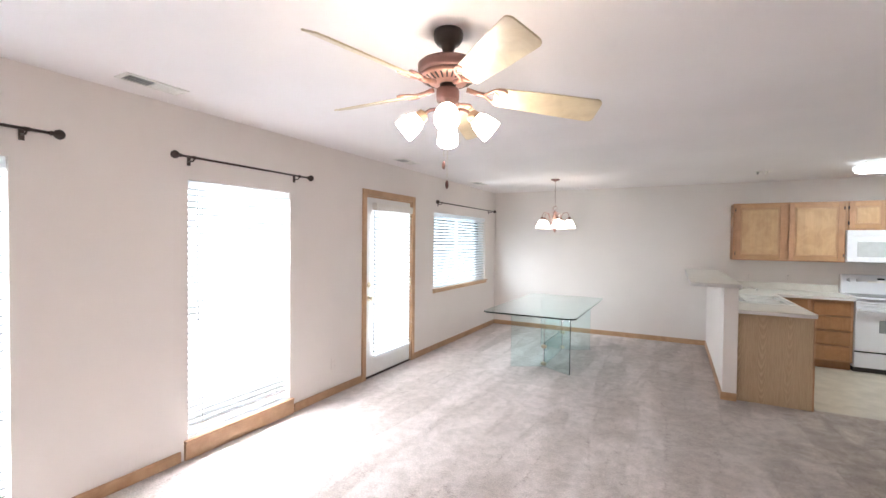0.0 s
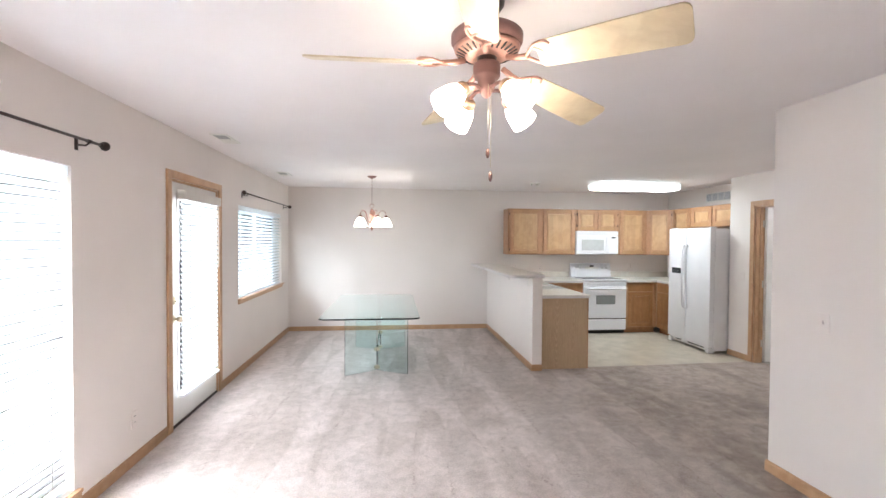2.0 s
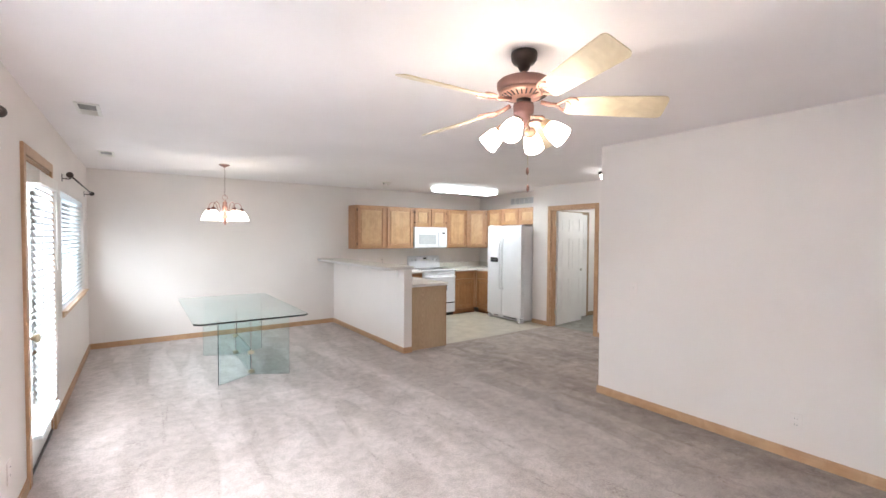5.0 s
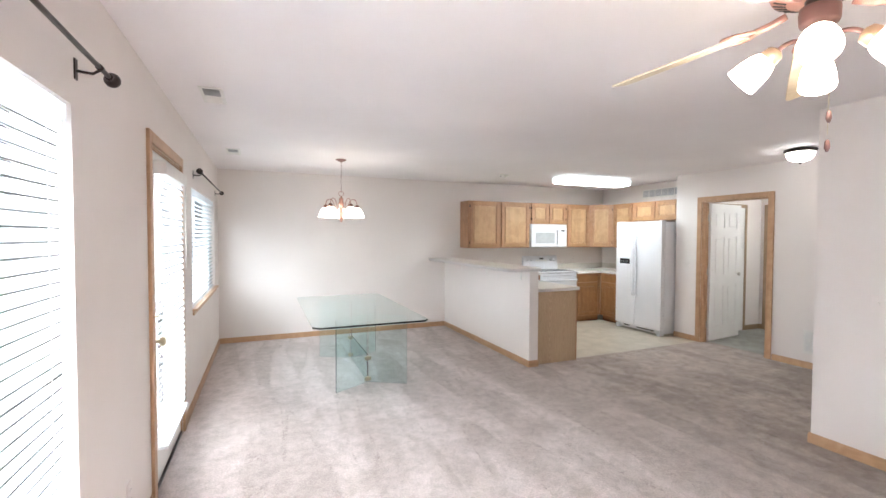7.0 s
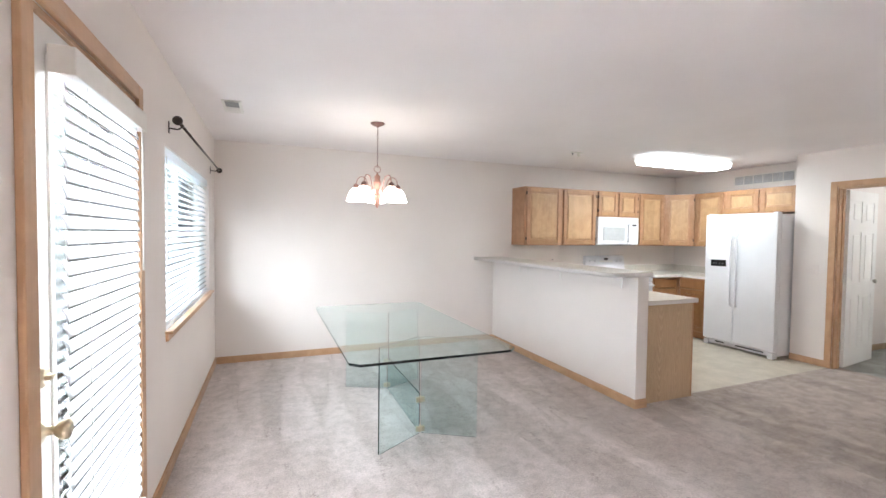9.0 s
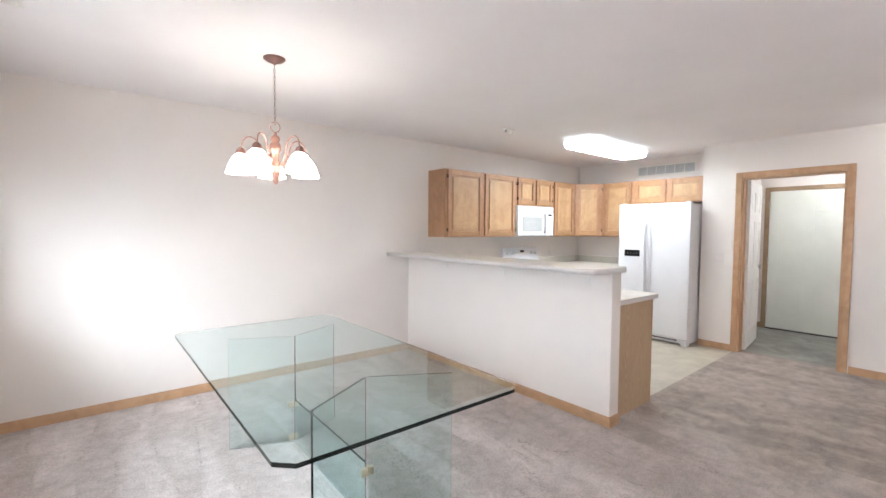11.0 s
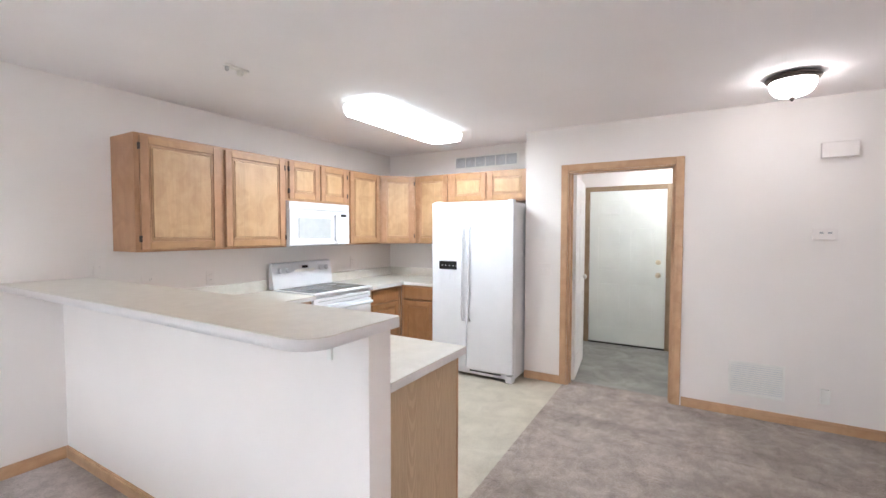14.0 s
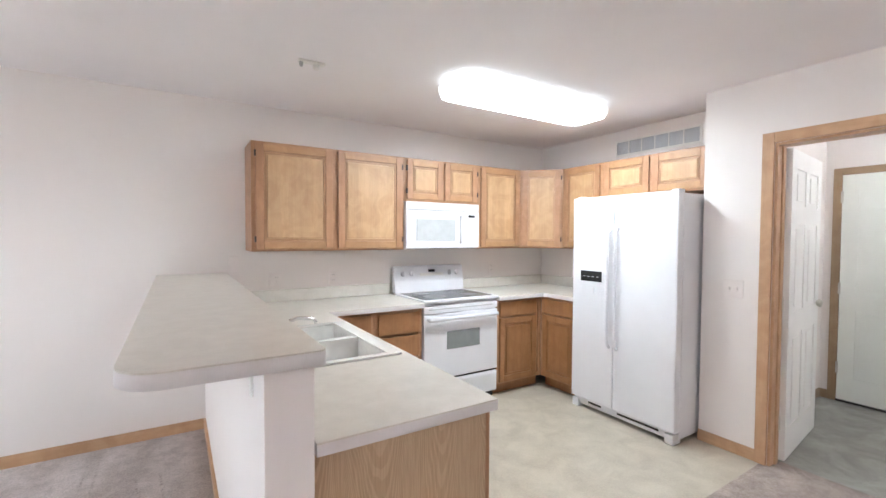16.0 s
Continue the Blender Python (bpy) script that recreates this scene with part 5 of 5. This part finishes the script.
def chandelier():
    cx, cy = -1.335, 5.93
    f = thing("chandelier", (cx, cy, H), "copper five-light chandelier with lit bell shades over table", "chandelier")
    o = (cx, cy, 0)
    part("canopy", lathe(bmesh.new(), [(0.064, 2.449), (0.064, 2.443), (0.045, 2.43), (0.016, 2.42), (0.006, 2.41)], o, 28), M_COPPER, f, "copper ceiling canopy")
    z, k = 2.405, 0
    while z > 2.075:
        link = bmesh.new()
        pts = [(cx + (0.006 * math.cos(t) if k % 2 else 0), cy + (0 if k % 2 else 0.006 * math.cos(t)), z - 0.012 + 0.013 * math.sin(t)) for t in [2 * math.pi * i / 10 for i in range(11)]]
        tube(link, pts, 0.0016, 5)
        part("chain_link", link, M_COPPER, f, "thin chain link")
        z -= 0.022
        k += 1
    ring = bmesh.new()
    tube(ring, [(cx + 0.03 * math.cos(t), cy, 2.035 + 0.03 * math.sin(t)) for t in [2 * math.pi * i / 20 for i in range(21)]], 0.003, 8)
    part("top_ring", ring, M_COPPERL, f, "copper ring")
    part("column", lathe(bmesh.new(), [(0.006, 2.005), (0.012, 1.985), (0.026, 1.975), (0.028, 1.955), (0.02, 1.945), (0.032, 1.93), (0.034, 1.90), (0.022, 1.875), (0.02, 1.84), (0.03, 1.80), (0.034, 1.775), (0.022, 1.755), (0.022, 1.72), (0.012, 1.705), (0.012, 1.695), (0.004, 1.685)], o, 24), M_COPPERL, f, "turned copper column")
    for k in range(5):
        a = 6.5 + 72 * k
        m = Matrix.Translation((cx, cy, 0)) @ pose(0, 0, 0, 0, 0, a)
        arm = bmesh.new()
        tube(arm, smooth([(0.025, 0, 1.80), (0.06, 0, 1.82), (0.085, 0, 1.89), (0.11, 0, 1.95), (0.15, 0, 1.97), (0.185, 0, 1.95), (0.20, 0, 1.895)]), 0.0042, 8)
        part("arm", arm, M_COPPERL, f, "curved copper arm", m=m)
        s = m @ Matrix.Translation((0.20, 0, 0))
        part("socket", lathe(bmesh.new(), [(0.010, 1.905), (0.022, 1.895), (0.028, 1.872), (0.024, 1.862)], n=18), M_COPPER, f, "copper shade holder", m=s)
        part("shade", lathe(bmesh.new(), [(0.026, 1.866), (0.045, 1.85), (0.064, 1.815), (0.078, 1.775), (0.084, 1.76), (0.082, 1.758)], n=26), M_SHADE2, f, "lit white bell glass shade", m=s)
        part("shade_band", lathe(bmesh.new(), [(0.0805, 1.776), (0.0825, 1.772), (0.0825, 1.769), (0.0805, 1.768)], n=26), M_BRONZE, f, "thin dark band", m=s)
        part("shade_rim", lathe(bmesh.new(), [(0.084, 1.760), (0.0865, 1.748), (0.0845, 1.746)], n=26), M_SHADE2, f, "", m=s)


chandelier()


def kitchen_light():
    x0, x1, y0, y1 = 1.91, 3.28, 5.80, 6.20
    f = thing("fluorescent_ceiling_light", ((x0 + x1) / 2, (y0 + y1) / 2, H), "lit rectangular fluorescent ceiling light over kitchen", "ceiling light")
    part("frame", boxes((x0 + 0.06, x1 - 0.02, y0 + 0.07, y1 - 0.03, 2.421, 2.449), bev=0.003), M_PLASTIC, f, "white metal pan")
    bm = bmesh.new()
    loops = []
    for inset, z in ((0.012, 2.42), (0.0, 2.412), (0.0, 2.388), (0.006, 2.368), (0.02, 2.352), (0.045, 2.345)):
        loop = []
        for sx, sy, a0 in ((-1, -1, 180), (1, -1, 270), (1, 1, 0), (-1, 1, 90)):
            rad = 0.13 - inset
            cx, cy = (x0 + 0.13 if sx < 0 else x1 - 0.13), (y0 + 0.13 if sy < 0 else y1 - 0.13)
            for k in range(11):
                a = radians(a0 + 9 * k)
                loop.append(bm.verts.new((cx + rad * math.cos(a), cy + rad * math.sin(a), z)))
        loops.append(loop)
    for q, (lo, hi) in enumerate(zip(loops, loops[1:])):
        for k in range(len(lo)):
            n = (k + 1) % len(lo)
            face = bm.faces.new((lo[k], hi[k], hi[n], lo[n]))
            face.smooth = True
            face.material_index = 1 if q < 4 else 0
    bm.faces.new(loops[-1])
    bm.faces.new(loops[0]).material_index = 1
    bmesh.ops.recalc_face_normals(bm, faces=bm.faces[:])
    d = part("diffuser", bm, M_DIFF, f, "glowing white wrap diffuser")
    d.data.materials.append(M_DIFFSIDE)


kitchen_light()


def flush_light():
    cx, cy = 2.98, 3.345
    f = thing("flush_ceiling_light", (cx, cy, H), "lit dome ceiling light with dark bronze rim", "ceiling light")
    part("rim", lathe(bmesh.new(), [(0.10, 2.449), (0.138, 2.44), (0.145, 2.43), (0.135, 2.417), (0.123, 2.407)], (cx, cy, 0), 40), M_BRONZE, f, "dark bronze rim")
    part("dome", lathe(bmesh.new(), [(0.122, 2.408), (0.12, 2.388), (0.108, 2.355), (0.085, 2.33), (0.042, 2.316), (0.01, 2.313)], (cx, cy, 0), 36), M_SHADE3, f, "lit frosted dome glass")
    part("finial", lathe(bmesh.new(), [(0.014, 2.314), (0.016, 2.306), (0.008, 2.293), (0.003, 2.286)], (cx, cy, 0), 14), M_BRONZE, f, "dark finial")


flush_light()


def ceiling_vent(x, y):
    f = thing("ceiling_vent", (x, y, H), "white metal ceiling air vent", "vent", "ceiling vents")
    w, l = 0.07, 0.172
    part("frame", boxes((x - w, x - w + 0.022, y - l, y + l, 2.442, 2.4495), (x + w - 0.022, x + w, y - l, y + l, 2.442, 2.4495), (x - w + 0.022, x + w - 0.022, y - l, y - l + 0.025, 2.442, 2.4495), (x - w + 0.022, x + w - 0.022, y + l - 0.025, y + l, 2.442, 2.4495), (x - w + 0.022, x + w - 0.022, y - 0.006, y + 0.006, 2.442, 2.4495), bev=0.002), M_PLASTIC, f, "white vent frame")
    # One half dark, one pale: shading of opposed louvres put into the colours
    part("backing", boxes((x - w + 0.022, x + w - 0.022, y - l + 0.025, y - 0.006, 2.4485, 2.4496)), M_VENTG, f, "dark vent backing")
    part("pale_backing", boxes((x - w + 0.022, x + w - 0.022, y + 0.006, y + l - 0.025, 2.4465, 2.4496)), M_PLASTIC, f, "pale vent backing painted as the lit half")
    for s in (-1, 1):
        for k in range(9):
            yy = y + s * (0.018 + k * 0.0155)
            part("slat", boxes((x - w + 0.022, x + w - 0.022, yy - 0.0012, yy + 0.0012, -0.006, 0.006)), M_PLASTIC if s > 0 else M_GREYPL, f, "", m=Matrix.Translation((0, yy, 2.4435)) @ pose(0, 0, 0, s * 42, 0, 0) @ Matrix.Translation((0, -yy, 0)))


for y in (1.14, 3.84, 5.9):
    ceiling_vent(-2.51, y)


def smoke(name, x, y, r, label, cat):
    f = thing(name, (x, y, H), label, cat)
    part("base", lathe(bmesh.new(), [(r, 2.449), (r, 2.435), (r * 0.85, 2.42), (r * 0.4, 2.415)], (x, y, 0), 28), M_PLASTIC, f)


smoke("smoke_detector", 3.15, 2.70, 0.065, "round white smoke detector on ceiling", "smoke detector")


def sprinkler():
    x, y = 1.15, 6.25
    f = thing("hanging_hook_plate", (x, y, H), "small white ceiling plate with two hooks", "ceiling plate")
    part("plate", boxes((x - 0.09, x + 0.06, y - 0.02, y + 0.02, 2.435, 2.449), bev=0.005), M_PLASTIC, f)
    part("knob", lathe(bmesh.new(), [(0.02, 2.435), (0.018, 2.41), (0.01, 2.405)], (x + 0.01, y, 0), 14), M_PLASTIC, f)
    part("knob", lathe(bmesh.new(), [(0.012, 2.435), (0.01, 2.415), (0.006, 2.41)], (x - 0.075, y, 0), 12), M_GREYPL, f)


sprinkler()


# ---- wall fittings ----
def louvre(name, m, w, h, n, label, vertical=False):
    g = thing(name, m.translation, label, "vent")
    f = 0.018
    part("frame", boxes((0, f, -0.008, 0, 0, h), (w - f, w, -0.008, 0, 0, h), (f, w - f, -0.008, 0, 0, f), (f, w - f, -0.008, 0, h - f, h), bev=0.002), M_PLASTIC, g, "white grille frame", m=m)
    part("backing", boxes((f, w - f, -0.0015, -0.0005, f, h - f)), M_GRILLE, g, "grey grille backing", m=m)
    for k in range(n):
        if vertical:
            x = f + (w - 2 * f) * (k + 1) / (n + 1)
            part("bar", boxes((x - 0.004, x + 0.004, -0.009, -0.002, f, h - f)), M_PLASTIC, g, "", m=m)
        else:
            z = f + (h - 2 * f) * (k + 0.5) / n
            part("slat", boxes((f, w - f, -0.007, -0.002, z - 0.0062, z + 0.0055)), M_PLASTIC, g, "", m=m)
    if vertical:
        for k in range(13):
            z = f + (h - 2 * f) * (k + 0.5) / 13
            part("slat", boxes((f, w - f, -0.006, -0.0022, z - 0.002, z + 0.0012)), M_GREYPL, g, "", m=m)


louvre("return_air_grille", Matrix.Translation((XE, 3.60, 0.17)) @ WEST, 0.36, 0.27, 14, "white louvred return air grille low on wall")
louvre("kitchen_air_grille", Matrix.Translation((XK, 6.36, 2.205)) @ WEST, 0.80, 0.15, 5, "white supply grille above refrigerator cabinets", True)


def plate(name, m, label, kind, w=0.072, h=0.117):
    g = thing(name, m.translation, label, kind)
    part("plate", boxes((-w / 2, w / 2, -0.006, 0, -h / 2, h / 2), bev=0.0025), M_PLATE, g, "", m=m)
    if kind == "light switch":
        k = round(w / 0.072) if w > 0.1 else 1
        for i in range(k):
            x = (i - (k - 1) / 2) * 0.046
            part("toggle", boxes((x - 0.005, x + 0.005, -0.016, -0.005, -0.008, 0.012), bev=0.002), M_PLATE, g, "small toggle", m=m)
    else:
        for z in (-0.026, 0.018):
            part("receptacle", boxes((-0.017, 0.017, -0.008, -0.005, z - 0.006, z + 0.022), bev=0.002), M_PLATE, g, "", m=m)
            part("slot", boxes((-0.008, -0.006, -0.0085, -0.0078, z + 0.002, z + 0.012), (0.006, 0.008, -0.0085, -0.0078, z + 0.002, z + 0.012)), M_DARK, g, "dark outlet slots", m=m)


plate("light_switch", Matrix.Translation((XE, 5.11, 1.10)) @ WEST, "white double light switch beside doorway", "light switch", 0.118)
plate("light_switch", Matrix.Translation((XC, 2.10, 1.085)) @ WEST, "white light switch near living room wall end", "light switch")
plate("wall_outlet", Matrix.Translation((XC, 0.87, 0.27)) @ WEST, "white wall outlet above baseboard", "outlet")
plate("wall_outlet", Matrix.Translation((XW, 2.98, 0.31)) @ EAST, "off-white wall outlet between window and patio door", "outlet")
plate("wall_outlet", Matrix.Translation((XE, 3.01, 0.24)) @ WEST, "white wall outlet with plug-in cover", "outlet")
plate("wall_outlet", Matrix.Translation((1.14, YN, 1.08)), "white kitchen outlet over backsplash", "outlet", 0.118)
plate("wall_outlet", Matrix.Translation((1.60, YN, 1.08)), "white kitchen outlet over backsplash", "outlet")
plate("wall_outlet", Matrix.Translation((3.32, YN, 1.11)), "white kitchen outlet over backsplash", "outlet")
plate("light_switch", Matrix.Translation((0.83, YN, 1.22)), "small white switch above bar end", "light switch")
nl = thing("plug_in_night_light", (XE - 0.01, 3.01, 0.27), "white plug-in unit in wall outlet", "night light")
part("body", boxes((-0.028, 0.028, -0.045, -0.0092, -0.03, 0.075), bev=0.006), M_PLASTIC, nl, m=Matrix.Translation((XE, 3.01, 0.24)) @ WEST)
th = thing("thermostat", (XE, 3.04, 1.45), "white wall thermostat with small display", "thermostat")
part("body", boxes((-0.07, 0.07, -0.028, 0, -0.042, 0.042), bev=0.006), M_PLATE, th, m=Matrix.Translation((XE, 3.04, 1.45)) @ WEST)
part("display", boxes((-0.035, -0.012, -0.0295, -0.027, 0.004, 0.018), (0.012, 0.035, -0.0295, -0.027, 0.004, 0.018)), M_GREYPL, th, "small grey displays", m=Matrix.Translation((XE, 3.04, 1.45)) @ WEST)
ch = thing("door_chime", (XE, 2.98, 2.05), "white door chime box on wall", "door chime")
part("cover", boxes((-0.10, 0.10, -0.05, 0, -0.055, 0.055), bev=0.006), M_PLATE, ch, m=Matrix.Translation((XE, 2.98, 2.055)) @ WEST)


def hall_light():
    cx, cy = 4.75, 4.1
    f = thing("hall_ceiling_light", (cx, cy, H), "lit white dome light on hall ceiling", "ceiling light")
    part("rim", lathe(bmesh.new(), [(0.12, 2.449), (0.15, 2.44), (0.15, 2.425), (0.14, 2.42)], (cx, cy, 0), 32), M_PLASTIC, f, "white rim")
    part("dome", lathe(bmesh.new(), [(0.139, 2.421), (0.135, 2.39), (0.11, 2.35), (0.06, 2.33), (0.01, 2.325)], (cx, cy, 0), 32), M_SHADE4, f, "lit frosted dome glass")


hall_light()
